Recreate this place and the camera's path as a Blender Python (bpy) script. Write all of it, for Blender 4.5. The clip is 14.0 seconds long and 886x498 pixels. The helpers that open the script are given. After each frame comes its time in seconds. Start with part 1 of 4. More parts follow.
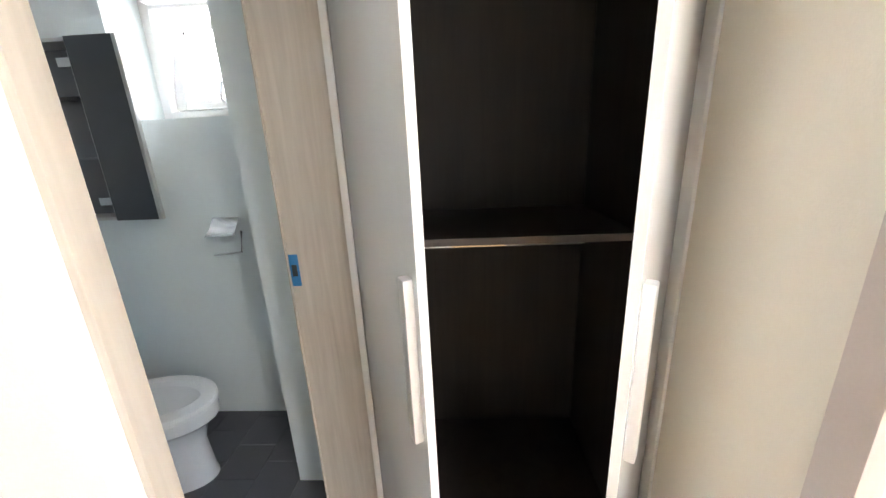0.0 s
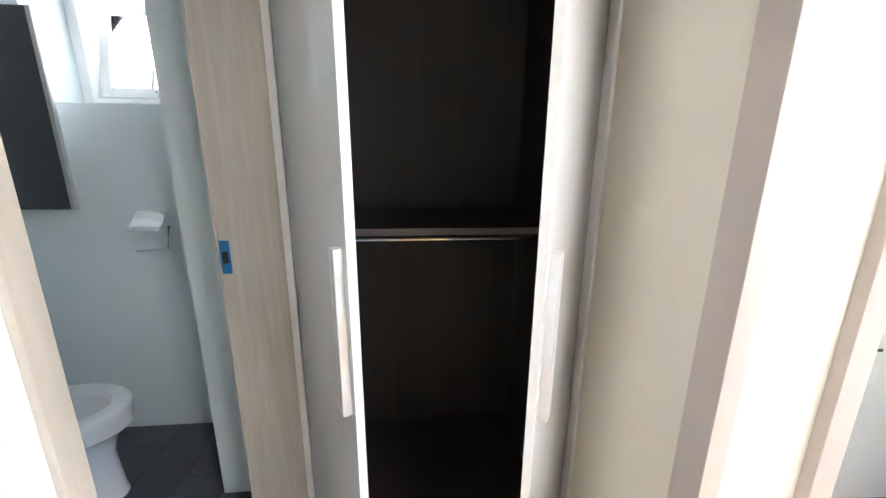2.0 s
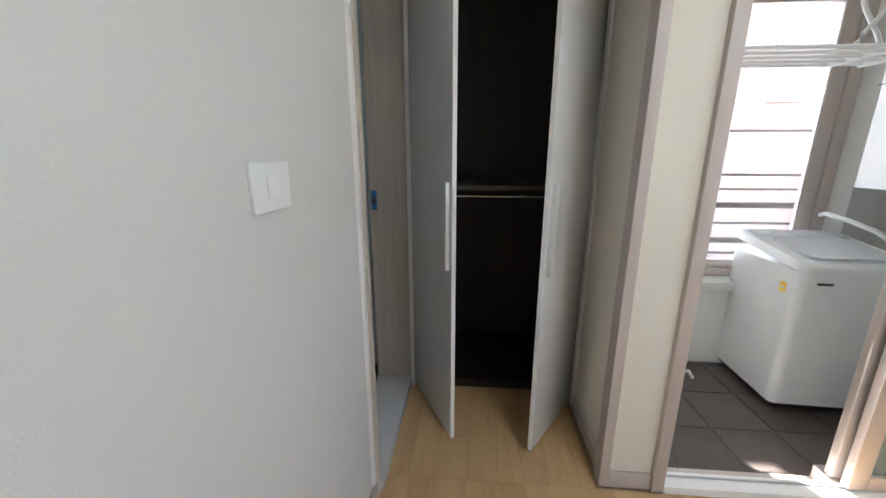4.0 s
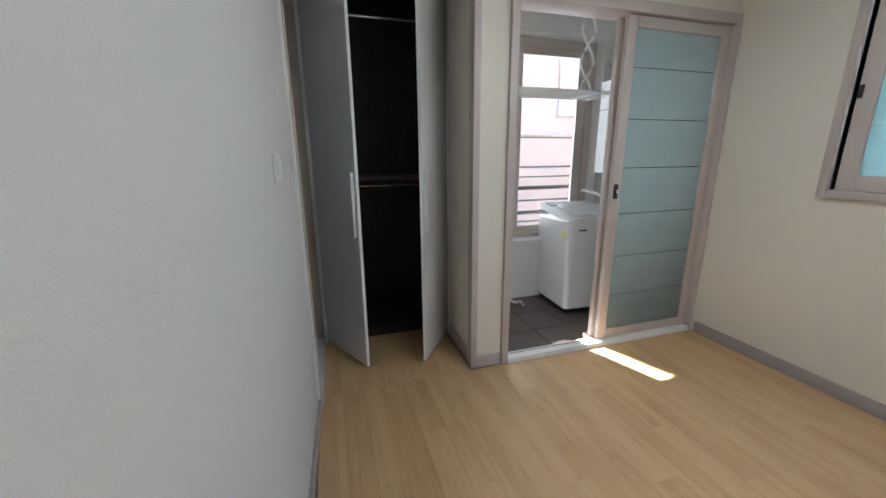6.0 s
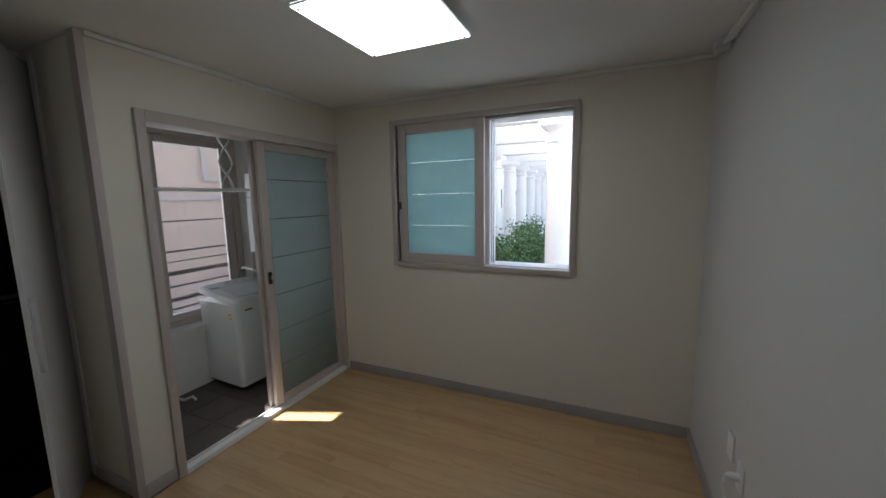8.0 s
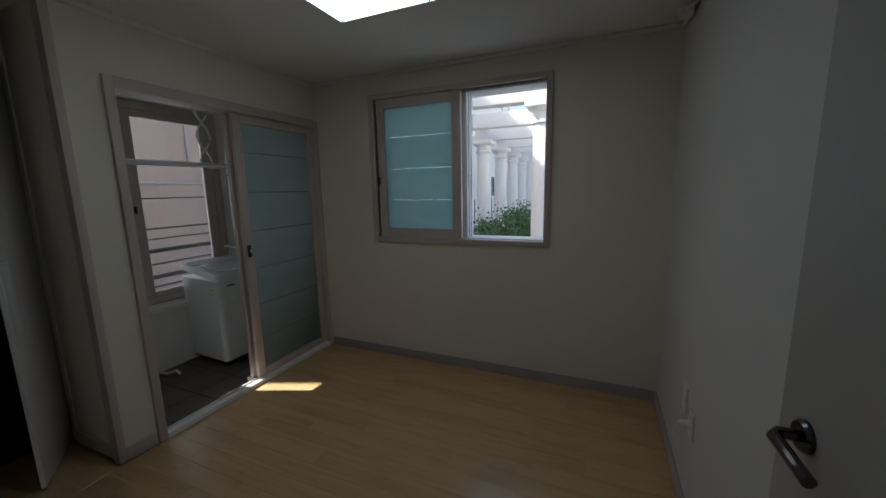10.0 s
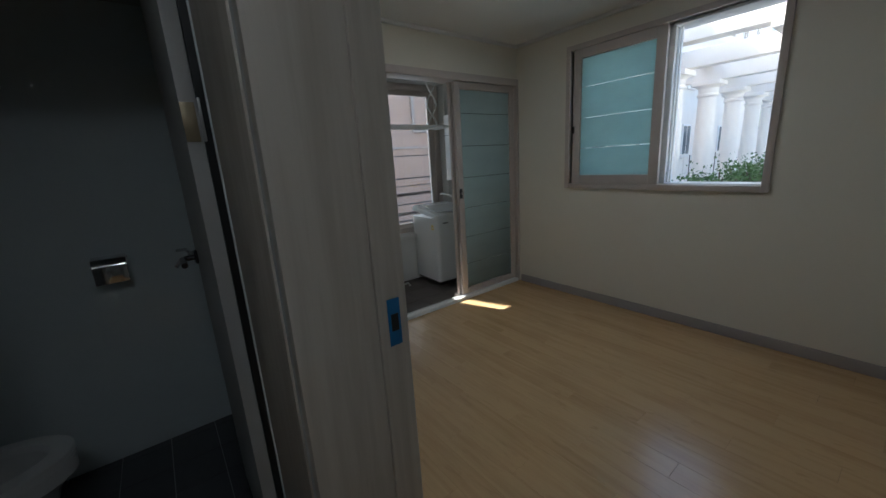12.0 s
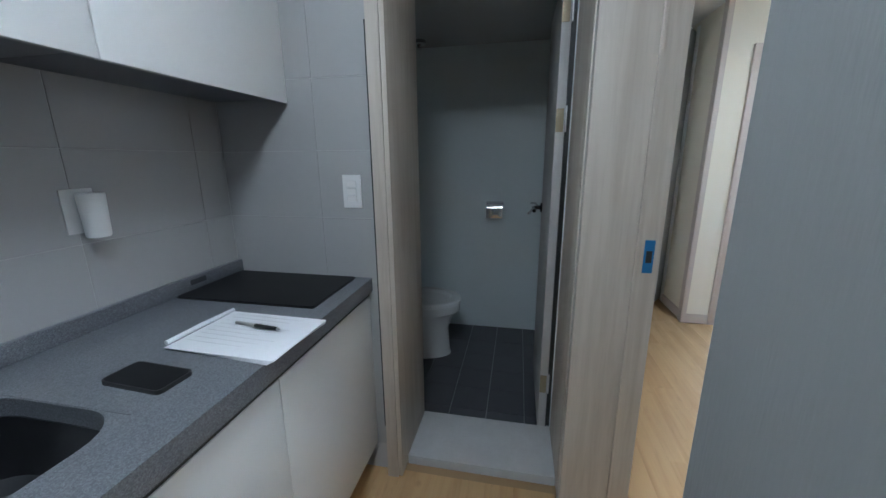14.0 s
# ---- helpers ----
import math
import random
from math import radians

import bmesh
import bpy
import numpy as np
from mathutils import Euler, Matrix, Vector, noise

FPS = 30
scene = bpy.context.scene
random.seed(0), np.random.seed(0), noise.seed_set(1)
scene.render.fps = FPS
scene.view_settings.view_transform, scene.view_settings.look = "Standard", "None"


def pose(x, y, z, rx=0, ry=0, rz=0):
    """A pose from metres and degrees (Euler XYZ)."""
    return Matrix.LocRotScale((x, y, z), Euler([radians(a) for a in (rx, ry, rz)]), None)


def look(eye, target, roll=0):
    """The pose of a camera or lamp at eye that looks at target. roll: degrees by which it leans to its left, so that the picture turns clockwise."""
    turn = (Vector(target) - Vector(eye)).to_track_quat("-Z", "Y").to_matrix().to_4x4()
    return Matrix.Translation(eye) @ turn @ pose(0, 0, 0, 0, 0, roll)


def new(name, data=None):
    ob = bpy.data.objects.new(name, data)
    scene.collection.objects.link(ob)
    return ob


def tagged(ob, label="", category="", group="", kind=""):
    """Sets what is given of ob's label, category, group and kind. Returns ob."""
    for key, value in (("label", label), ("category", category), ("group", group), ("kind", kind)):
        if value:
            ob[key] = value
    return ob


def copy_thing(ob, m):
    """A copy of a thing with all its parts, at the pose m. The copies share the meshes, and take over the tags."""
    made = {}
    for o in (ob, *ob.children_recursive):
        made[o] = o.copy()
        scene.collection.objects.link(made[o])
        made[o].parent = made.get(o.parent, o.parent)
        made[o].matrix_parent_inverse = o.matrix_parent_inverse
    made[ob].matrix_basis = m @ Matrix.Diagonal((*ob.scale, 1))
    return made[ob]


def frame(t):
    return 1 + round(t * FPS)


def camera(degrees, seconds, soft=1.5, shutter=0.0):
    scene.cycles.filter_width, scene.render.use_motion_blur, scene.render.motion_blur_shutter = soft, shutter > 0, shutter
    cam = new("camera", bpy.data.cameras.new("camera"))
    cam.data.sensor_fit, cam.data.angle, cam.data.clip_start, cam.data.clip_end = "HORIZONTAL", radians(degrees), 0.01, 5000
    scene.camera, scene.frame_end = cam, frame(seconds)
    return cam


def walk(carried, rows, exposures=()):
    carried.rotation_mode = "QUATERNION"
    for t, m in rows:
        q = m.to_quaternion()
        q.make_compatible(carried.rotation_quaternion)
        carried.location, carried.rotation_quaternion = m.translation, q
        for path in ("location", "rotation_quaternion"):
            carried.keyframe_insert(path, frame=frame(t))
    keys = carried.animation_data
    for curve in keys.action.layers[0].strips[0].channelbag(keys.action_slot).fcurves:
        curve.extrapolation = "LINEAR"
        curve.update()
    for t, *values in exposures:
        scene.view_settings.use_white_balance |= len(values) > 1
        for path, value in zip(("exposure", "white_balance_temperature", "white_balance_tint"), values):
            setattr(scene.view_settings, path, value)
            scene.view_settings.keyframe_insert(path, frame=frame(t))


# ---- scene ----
cam = camera(100.6, 14.0)
PATH = [
    (0, (0.35, -0.412, 1.4), (0.253, 1.504, 0.835), -2.6),
    (0.5, (0.353, -0.421, 1.549), (0.492, 1.575, 1.544), -1.0),
    (1, (0.377, -0.394, 1.475), (0.733, 1.568, 1.316), 1.0),
    (1.5, (0.401, -0.363, 1.378), (0.983, 1.509, 0.985), 0.4),
    (2, (0.387, -0.477, 1.329), (0.564, 1.457, 0.853), 0.4),
    (2.5, (0.391, -0.716, 1.292), (0.205, 1.194, 0.728), -0.9),
    (2.7, (0.391, -0.787, 1.288), (0.233, 1.139, 0.775), -1.3),
    (4.8, (0.303, -1.605, 1.252), (0.19, 0.33, 0.756), 1.7),
    (5, (0.292, -1.708, 1.248), (0.456, 0.219, 0.736), -0.7),
    (5.5, (0.24, -1.799, 1.274), (0.753, 0.059, 0.741), 0.3),
    (6, (0.133, -1.859, 1.245), (0.701, -0.004, 0.76), -0.5),
    (6.5, (0.087, -1.928, 1.27), (1.063, -0.257, 0.766), -1.7),
    (7, (-0.041, -2.066, 1.364), (1.388, -0.84, 0.689), -2.8),
    (7.5, (-0.068, -2.155, 1.462), (1.591, -1.16, 0.957), -2.0),
    (8, (-0.068, -2.218, 1.58), (1.74, -1.409, 1.31), -1.0),
    (8.2, (-0.073, -2.232, 1.611), (1.777, -1.489, 1.441), -0.7),
    (10.3, (-0.074, -2.365, 1.443), (1.708, -1.552, 1.037), -1.2),
    (10.5, (-0.131, -2.371, 1.429), (1.573, -1.471, 0.894), -0.7),
    (10.7, (-0.186, -2.406, 1.372), (1.465, -1.431, 0.803), -1.1),
    (11, (-0.227, -2.432, 1.375), (1.321, -1.308, 0.79), -2.3),
    (11.3, (-0.3, -2.483, 1.378), (1.145, -1.206, 0.849), -3.3),
    (11.5, (-0.352, -2.507, 1.354), (1.032, -1.157, 0.843), -4.7),
    (12, (-0.426, -2.604, 1.342), (0.753, -1.058, 0.873), -3.5),
    (12.5, (-0.472, -2.753, 1.314), (0.094, -0.899, 0.823), 0.5),
    (13, (-0.522, -2.868, 1.313), (-0.375, -0.919, 0.889), -0.9),
    (13.5, (-0.55, -3.027, 1.305), (-0.568, -1.09, 0.807), 0.2),
    (14, (-0.477, -3.138, 1.315), (-0.866, -1.234, 0.843), -0.5),
]
# the camera's exposure follows what it looks at
EXPOSURE = [(0, 5.65, 6700, 13), (0.5, 5.6, 6600, 13), (1.5, 5.6, 6250, 12), (2.7, 4.95, 6200, 11), (4.8, 3.55, 6150, 10), (6.5, 3.25, 5950, 9), (7.0, 2.65, 5950, 9), (8.0, 2.0, 6050, 8),
            (10.5, 1.0, 5950, 6), (11.5, 1.2, 5900, 5), (12.5, 2.4, 5700, 4), (13.2, 3.45, 5450, 5), (14.0, 3.85, 5500, 5)]
walk(cam, [(t, look(eye, target, roll)) for t, eye, target, roll in PATH], EXPOSURE)

# ---- world and sun ----
SUN_DIR = Vector((0.36, -0.93, -1.12)).normalized()  # the way the light travels
world = bpy.data.worlds.new("sky")
scene.world = world
world.use_nodes = True
wn = world.node_tree
sky = wn.nodes.new("ShaderNodeTexSky")
sky.sky_type = "NISHITA"
sky.sun_disc = False
sky.sun_elevation = math.asin(-SUN_DIR.z)
sky.sun_rotation = math.atan2(-SUN_DIR.x, -SUN_DIR.y)
wn.links.new(sky.outputs[0], wn.nodes["Background"].inputs[0])
sky.dust_density = 3.0
sky.ozone_density = 0.5
wn.nodes["Background"].inputs[1].default_value = 0.15
sun_data = bpy.data.lights.new("sun", "SUN")
sun_data.energy, sun_data.angle, sun_data.color = 5.0, radians(0.5), (1.0, 0.95, 0.88)
sun = new("sun", sun_data)
sun.matrix_world = look(Vector((1, 0, 5)), Vector((1, 0, 5)) + SUN_DIR)



def window_light(name, loc, rx, rz, sx, sy, watts):
    """Sky light standing in a window's opening."""
    d = bpy.data.lights.new(name, "AREA")
    d.shape, d.size, d.size_y, d.energy, d.color = "RECTANGLE", sx, sy, watts, (0.93, 0.97, 1.0)
    ob = new(name, d)
    ob.matrix_world = pose(*loc, rx, 0, rz)


window_light("bathroom_window_light", (-0.86, 1.70, 1.84), -90, 0, 0.56, 0.54, 0.25)
window_light("utility_window_light", (1.75, 1.37, 1.36), -90, 0, 1.35, 1.5, 1.35)
LAMP_POWER = 1.5
HALL_POWER = 3.1


# ---- materials ----
def material(name, color, rough=0.6, metal=0.0, vary=0.06, scale=6.0, fine=120.0, bump=0.0, coat=0.0, island=0.0, spec=0.5, stretch=(1, 1, 1)):
    m = bpy.data.materials.new(name)
    m.use_nodes = True
    t = m.node_tree
    b = t.nodes["Principled BSDF"]
    b.inputs["Roughness"].default_value = rough
    b.inputs["Metallic"].default_value = metal
    b.inputs["Coat Weight"].default_value = coat
    b.inputs["Coat Roughness"].default_value = 0.08
    b.inputs["Specular IOR Level"].default_value = spec
    co = t.nodes.new("ShaderNodeTexCoord")
    mp = t.nodes.new("ShaderNodeMapping")
    mp.inputs["Scale"].default_value = stretch
    t.links.new(co.outputs["Object"], mp.inputs[0])
    big = t.nodes.new("ShaderNodeTexNoise")
    big.inputs["Scale"].default_value = scale
    big.inputs["Detail"].default_value = 4
    small = t.nodes.new("ShaderNodeTexNoise")
    small.inputs["Scale"].default_value = fine
    small.inputs["Detail"].default_value = 2
    for n in (big, small):
        t.links.new(mp.outputs[0], n.inputs["Vector"])
    add = t.nodes.new("ShaderNodeMath")
    add.operation = "MULTIPLY_ADD"
    add.inputs[1].default_value = 0.5
    t.links.new(small.outputs[0], add.inputs[0])
    t.links.new(big.outputs[0], add.inputs[2])
    value = add.outputs[0]
    if island:
        info = t.nodes.new("ShaderNodeObjectInfo")
        ia = t.nodes.new("ShaderNodeMath")
        ia.operation = "MULTIPLY_ADD"
        ia.inputs[1].default_value = island
        t.links.new(info.outputs["Random"], ia.inputs[0])
        t.links.new(value, ia.inputs[2])
        value = ia.outputs[0]
    ramp = t.nodes.new("ShaderNodeMapRange")
    ramp.inputs["From Min"].default_value = 0.35
    ramp.inputs["From Max"].default_value = 1.15 + island
    ramp.inputs["To Min"].default_value = 1 - vary
    ramp.inputs["To Max"].default_value = 1 + vary
    t.links.new(value, ramp.inputs[0])
    mul = t.nodes.new("ShaderNodeVectorMath")
    mul.operation = "SCALE"
    mul.inputs[0].default_value = color
    t.links.new(ramp.outputs[0], mul.inputs["Scale"])
    t.links.new(mul.outputs[0], b.inputs["Base Color"])
    if bump:
        bp = t.nodes.new("ShaderNodeBump")
        bp.inputs["Strength"].default_value = bump
        bp.inputs["Distance"].default_value = 0.002
        t.links.new(small.outputs[0], bp.inputs["Height"])
        t.links.new(bp.outputs[0], b.inputs["Normal"])
    return m


def wood(name, light, dark, rough=0.45, along="Z", scale=1.0, island=0.0, coat=0.0, contrast=1.0, flecks=0.0):
    """Grain: stretched noise along one axis with flowing figure."""
    m = bpy.data.materials.new(name)
    m.use_nodes = True
    t = m.node_tree
    b = t.nodes["Principled BSDF"]
    b.inputs["Roughness"].default_value = rough
    b.inputs["Coat Weight"].default_value = coat
    b.inputs["Coat Roughness"].default_value = 0.17
    geo = t.nodes.new("ShaderNodeNewGeometry")
    info = t.nodes.new("ShaderNodeObjectInfo")
    shift = t.nodes.new("ShaderNodeVectorMath")
    shift.operation = "MULTIPLY_ADD"
    shift.inputs[1].default_value = (7.3, 11.7, 5.1)
    t.links.new(info.outputs["Random"], shift.inputs[0])
    t.links.new(geo.outputs["Position"], shift.inputs[2])
    mp = t.nodes.new("ShaderNodeMapping")
    s = {"Z": (22, 22, 1.3), "Y": (22, 1.3, 22), "X": (1.3, 22, 22)}[along]
    mp.inputs["Scale"].default_value = tuple(v * scale for v in s)
    t.links.new(shift.outputs[0], mp.inputs[0])
    n1 = t.nodes.new("ShaderNodeTexNoise")
    n1.inputs["Scale"].default_value = 1.0
    n1.inputs["Detail"].default_value = 5
    n1.inputs["Distortion"].default_value = 1.2
    t.links.new(mp.outputs[0], n1.inputs["Vector"])
    n2 = t.nodes.new("ShaderNodeTexNoise")
    n2.inputs["Scale"].default_value = 7.0
    n2.inputs["Detail"].default_value = 3
    t.links.new(mp.outputs[0], n2.inputs["Vector"])
    n3 = t.nodes.new("ShaderNodeTexNoise")
    n3.inputs["Scale"].default_value = 3.0
    t.links.new(shift.outputs[0], n3.inputs["Vector"])
    a = t.nodes.new("ShaderNodeMath")
    a.operation = "MULTIPLY_ADD"
    a.inputs[1].default_value = 0.4
    t.links.new(n2.outputs[0], a.inputs[0])
    t.links.new(n1.outputs[0], a.inputs[2])
    a2 = t.nodes.new("ShaderNodeMath")
    a2.operation = "MULTIPLY_ADD"
    a2.inputs[1].default_value = 0.35
    t.links.new(n3.outputs[0], a2.inputs[0])
    t.links.new(a.outputs[0], a2.inputs[2])
    a3 = t.nodes.new("ShaderNodeMath")
    a3.operation = "MULTIPLY_ADD"
    a3.inputs[1].default_value = island
    t.links.new(info.outputs["Random"], a3.inputs[0])
    t.links.new(a2.outputs[0], a3.inputs[2])
    r = t.nodes.new("ShaderNodeValToRGB")
    mid = 0.86 + island / 2
    r.color_ramp.elements[0].position = mid - 0.28 / contrast
    r.color_ramp.elements[0].color = (*dark, 1)
    r.color_ramp.elements[1].position = min(1.0, mid + 0.2 / contrast)
    r.color_ramp.elements[1].color = (*light, 1)
    t.links.new(a3.outputs[0], r.inputs[0])
    out = r.outputs[0]
    if flecks:
        fm = t.nodes.new("ShaderNodeMapping")
        fm.inputs["Scale"].default_value = {"Z": (26, 26, 7), "Y": (26, 7, 26), "X": (7, 26, 26)}[along]
        t.links.new(shift.outputs[0], fm.inputs[0])
        fn = t.nodes.new("ShaderNodeTexNoise")
        fn.inputs["Scale"].default_value = 1.0
        fn.inputs["Detail"].default_value = 4
        fn.inputs["Distortion"].default_value = 0.8
        t.links.new(fm.outputs[0], fn.inputs["Vector"])
        fr = t.nodes.new("ShaderNodeMapRange")
        fr.inputs["From Min"].default_value, fr.inputs["From Max"].default_value = 0.60, 0.78
        fr.inputs["To Max"].default_value = flecks
        t.links.new(fn.outputs[0], fr.inputs[0])
        mix = t.nodes.new("ShaderNodeMix")
        mix.data_type = "RGBA"
        mix.inputs[7].default_value = (*[v * 0.55 for v in dark], 1)
        t.links.new(fr.outputs[0], mix.inputs[0])
        t.links.new(out, mix.inputs[6])
        out = mix.outputs[2]
    t.links.new(out, b.inputs["Base Color"])
    bp = t.nodes.new("ShaderNodeBump")
    bp.inputs["Strength"].default_value = 0.12
    bp.inputs["Distance"].default_value = 0.001
    t.links.new(n2.outputs[0], bp.inputs["Height"])
    t.links.new(bp.outputs[0], b.inputs["Normal"])
    return m


def granite(name):
    m = material(name, (0.2, 0.2, 0.205), 0.3, vary=0.15, scale=8, fine=200)
    t = m.node_tree
    b = t.nodes["Principled BSDF"]
    co = t.nodes.new("ShaderNodeTexCoord")
    v = t.nodes.new("ShaderNodeTexVoronoi")
    v.inputs["Scale"].default_value = 480
    t.links.new(co.outputs["Object"], v.inputs["Vector"])
    r = t.nodes.new("ShaderNodeValToRGB")
    r.color_ramp.elements[0].color = (0.105, 0.11, 0.125, 1)
    r.color_ramp.elements[1].color = (0.25, 0.26, 0.285, 1)
    e = r.color_ramp.elements.new(0.5)
    e.color = (0.165, 0.173, 0.19, 1)
    t.links.new(v.outputs["Color"], r.inputs[0])
    t.links.new(r.outputs[0], b.inputs["Base Color"])
    return m


def clear_glass(name, tint=(0.97, 0.99, 0.99)):
    m = bpy.data.materials.new(name)
    m.use_nodes = True
    t = m.node_tree
    t.nodes.remove(t.nodes["Principled BSDF"])
    tr = t.nodes.new("ShaderNodeBsdfTransparent")
    tr.inputs[0].default_value = (*tint, 1)
    gl = t.nodes.new("ShaderNodeBsdfGlossy")
    gl.inputs["Roughness"].default_value = 0.02
    fr = t.nodes.new("ShaderNodeFresnel")
    mx = t.nodes.new("ShaderNodeMixShader")
    t.links.new(fr.outputs[0], mx.inputs[0])
    t.links.new(tr.outputs[0], mx.inputs[1])
    t.links.new(gl.outputs[0], mx.inputs[2])
    t.links.new(mx.outputs[0], t.nodes["Material Output"].inputs[0])
    return m


def frosted(name, color):
    m = bpy.data.materials.new(name)
    m.use_nodes = True
    t = m.node_tree
    t.nodes.remove(t.nodes["Principled BSDF"])
    tl = t.nodes.new("ShaderNodeBsdfTranslucent")
    df = t.nodes.new("ShaderNodeBsdfDiffuse")
    gl = t.nodes.new("ShaderNodeBsdfGlossy")
    gl.inputs["Roughness"].default_value = 0.12
    no = t.nodes.new("ShaderNodeTexNoise")
    no.inputs["Scale"].default_value = 3.0
    mr = t.nodes.new("ShaderNodeMapRange")
    mr.inputs["To Min"].default_value = 0.92
    mr.inputs["To Max"].default_value = 1.05
    t.links.new(no.outputs[0], mr.inputs[0])
    sc = t.nodes.new("ShaderNodeVectorMath")
    sc.operation = "SCALE"
    sc.inputs[0].default_value = color
    t.links.new(mr.outputs[0], sc.inputs["Scale"])
    t.links.new(sc.outputs[0], tl.inputs[0])
    t.links.new(sc.outputs[0], df.inputs[0])
    mx = t.nodes.new("ShaderNodeMixShader")
    mx.inputs[0].default_value = 0.05
    t.links.new(tl.outputs[0], mx.inputs[1])
    t.links.new(df.outputs[0], mx.inputs[2])
    fr = t.nodes.new("ShaderNodeFresnel")
    m2 = t.nodes.new("ShaderNodeMixShader")
    t.links.new(fr.outputs[0], m2.inputs[0])
    t.links.new(mx.outputs[0], m2.inputs[1])
    t.links.new(gl.outputs[0], m2.inputs[2])
    t.links.new(m2.outputs[0], t.nodes["Material Output"].inputs[0])
    return m


def glowing(name, color, strength):
    m = bpy.data.materials.new(name)
    m.use_nodes = True
    b = m.node_tree.nodes["Principled BSDF"]
    b.inputs["Base Color"].default_value = (0.85, 0.85, 0.85, 1)
    b.inputs["Emission Color"].default_value = (*color, 1)
    b.inputs["Emission Strength"].default_value = strength
    return m


M_PAPER = material("wallpaper_white", (0.67, 0.66, 0.635), 0.75, vary=0.03, scale=1.2, fine=260, bump=0.25)
M_CREAM = material("wallpaper_cream", (0.80, 0.75, 0.645), 0.75, vary=0.03, scale=1.2, fine=260, bump=0.25)
M_GREYWALL = material("grey_wallpaper", (0.25, 0.255, 0.25), 0.8, vary=0.05, scale=1.5, fine=220, bump=0.25, stretch=(1, 1, 0.15))
M_CEIL = material("ceiling_paper", (0.8, 0.79, 0.76), 0.8, vary=0.02, scale=1.5, fine=200, bump=0.2)
M_TRIM = material("taupe_vinyl_trim", (0.57, 0.495, 0.45), 0.42, vary=0.05, scale=5, fine=160, bump=0.05)
M_BASE = material("grey_baseboard_vinyl", (0.40, 0.36, 0.35), 0.45, vary=0.05, scale=4, fine=160)
M_JAMB = wood("pale_wood_film", (0.59, 0.53, 0.46), (0.465, 0.405, 0.338), 0.45, "Z", 0.8)
M_THRESH = material("white_stone_threshold", (0.58, 0.58, 0.58), 0.25, vary=0.06, scale=14, fine=60)
M_FLOOR = wood("laminate_floor", (0.62, 0.41, 0.205), (0.43, 0.255, 0.112), 0.27, "Y", 0.42, island=0.10, coat=0.6, contrast=0.55, flecks=0.32)
M_GLOSS = material("white_gloss_door", (0.80, 0.80, 0.79), 0.22, vary=0.015, scale=2, fine=90, coat=0.4)
M_EDGE = material("white_edge_band", (0.86, 0.85, 0.83), 0.35, vary=0.02)
M_DARKWOOD = wood("dark_brown_board", (0.028, 0.021, 0.017), (0.014, 0.010, 0.008), 0.5, "Z", 0.7)
M_ALU = material("brushed_aluminium", (0.62, 0.61, 0.60), 0.34, metal=0.9, vary=0.04, fine=300)
M_HANDLE = material("satin_handle", (0.74, 0.73, 0.72), 0.3, metal=0.35, vary=0.03)
M_CHROME = material("chrome", (0.75, 0.75, 0.76), 0.1, metal=1.0, vary=0.04)
M_BLACKCHROME = material("dark_chrome", (0.12, 0.12, 0.125), 0.18, metal=1.0, vary=0.05)
M_WHITE = material("white_plastic", (0.82, 0.82, 0.81), 0.35, vary=0.02, fine=80)
M_ENAMEL = material("white_enamel", (0.83, 0.84, 0.85), 0.28, vary=0.02, fine=80, coat=0.2)
M_CERAMIC = material("white_ceramic", (0.84, 0.84, 0.83), 0.1, vary=0.015, coat=0.6)
M_TILEWHITE = material("white_bath_tile", (0.765, 0.825, 0.83), 0.12, vary=0.025, scale=2.5, fine=40, coat=0.3)
M_TILEDARK = material("slate_floor_tile", (0.075, 0.075, 0.083), 0.38, vary=0.16, scale=7, fine=90, island=0.3, bump=0.1)
M_TILEBROWN = material("brown_stone_tile", (0.105, 0.085, 0.075), 0.42, vary=0.45, scale=5, fine=60, island=0.35, bump=0.12)
M_GROUT = material("grey_grout", (0.36, 0.355, 0.35), 0.85, vary=0.1, fine=200)
M_TILEKITCHEN = material("grey_wall_tile", (0.45, 0.445, 0.44), 0.16, vary=0.025, scale=3, fine=60, island=0.1)
M_GROUTW = material("pale_grout", (0.50, 0.495, 0.49), 0.8, vary=0.05, fine=200)
M_PLASTER = material("white_painted_plaster", (0.76, 0.75, 0.72), 0.8, vary=0.05, scale=3, fine=90, bump=0.4)
M_GRANITE = granite("grey_speckled_stone")
M_BLACKGLASS = material("black_ceramic_glass", (0.012, 0.012, 0.013), 0.3, vary=0.05)
M_BLACKGLASS.node_tree.nodes["Principled BSDF"].inputs["Specular IOR Level"].default_value = 0.12
M_BLACK = material("black_plastic", (0.02, 0.02, 0.02), 0.4, vary=0.1)
M_DARKGREY = material("dark_grey_back", (0.055, 0.06, 0.068), 0.35, vary=0.06)
M_MIDGREY = material("grey_cabinet_inside", (0.15, 0.155, 0.17), 0.5, vary=0.05)
M_BLUE = material("blue_film", (0.02, 0.16, 0.38), 0.4, vary=0.15, fine=60)
M_YELLOW = material("yellow_plastic", (0.85, 0.62, 0.02), 0.4, vary=0.06)
M_COPPER = material("copper_fitting", (0.55, 0.28, 0.16), 0.3, metal=0.9, vary=0.1)
M_BRASS = material("dull_brass", (0.36, 0.30, 0.20), 0.4, metal=0.8, vary=0.1)
M_STEEL = material("sink_steel", (0.20, 0.20, 0.21), 0.35, metal=1.0, vary=0.06, fine=300)
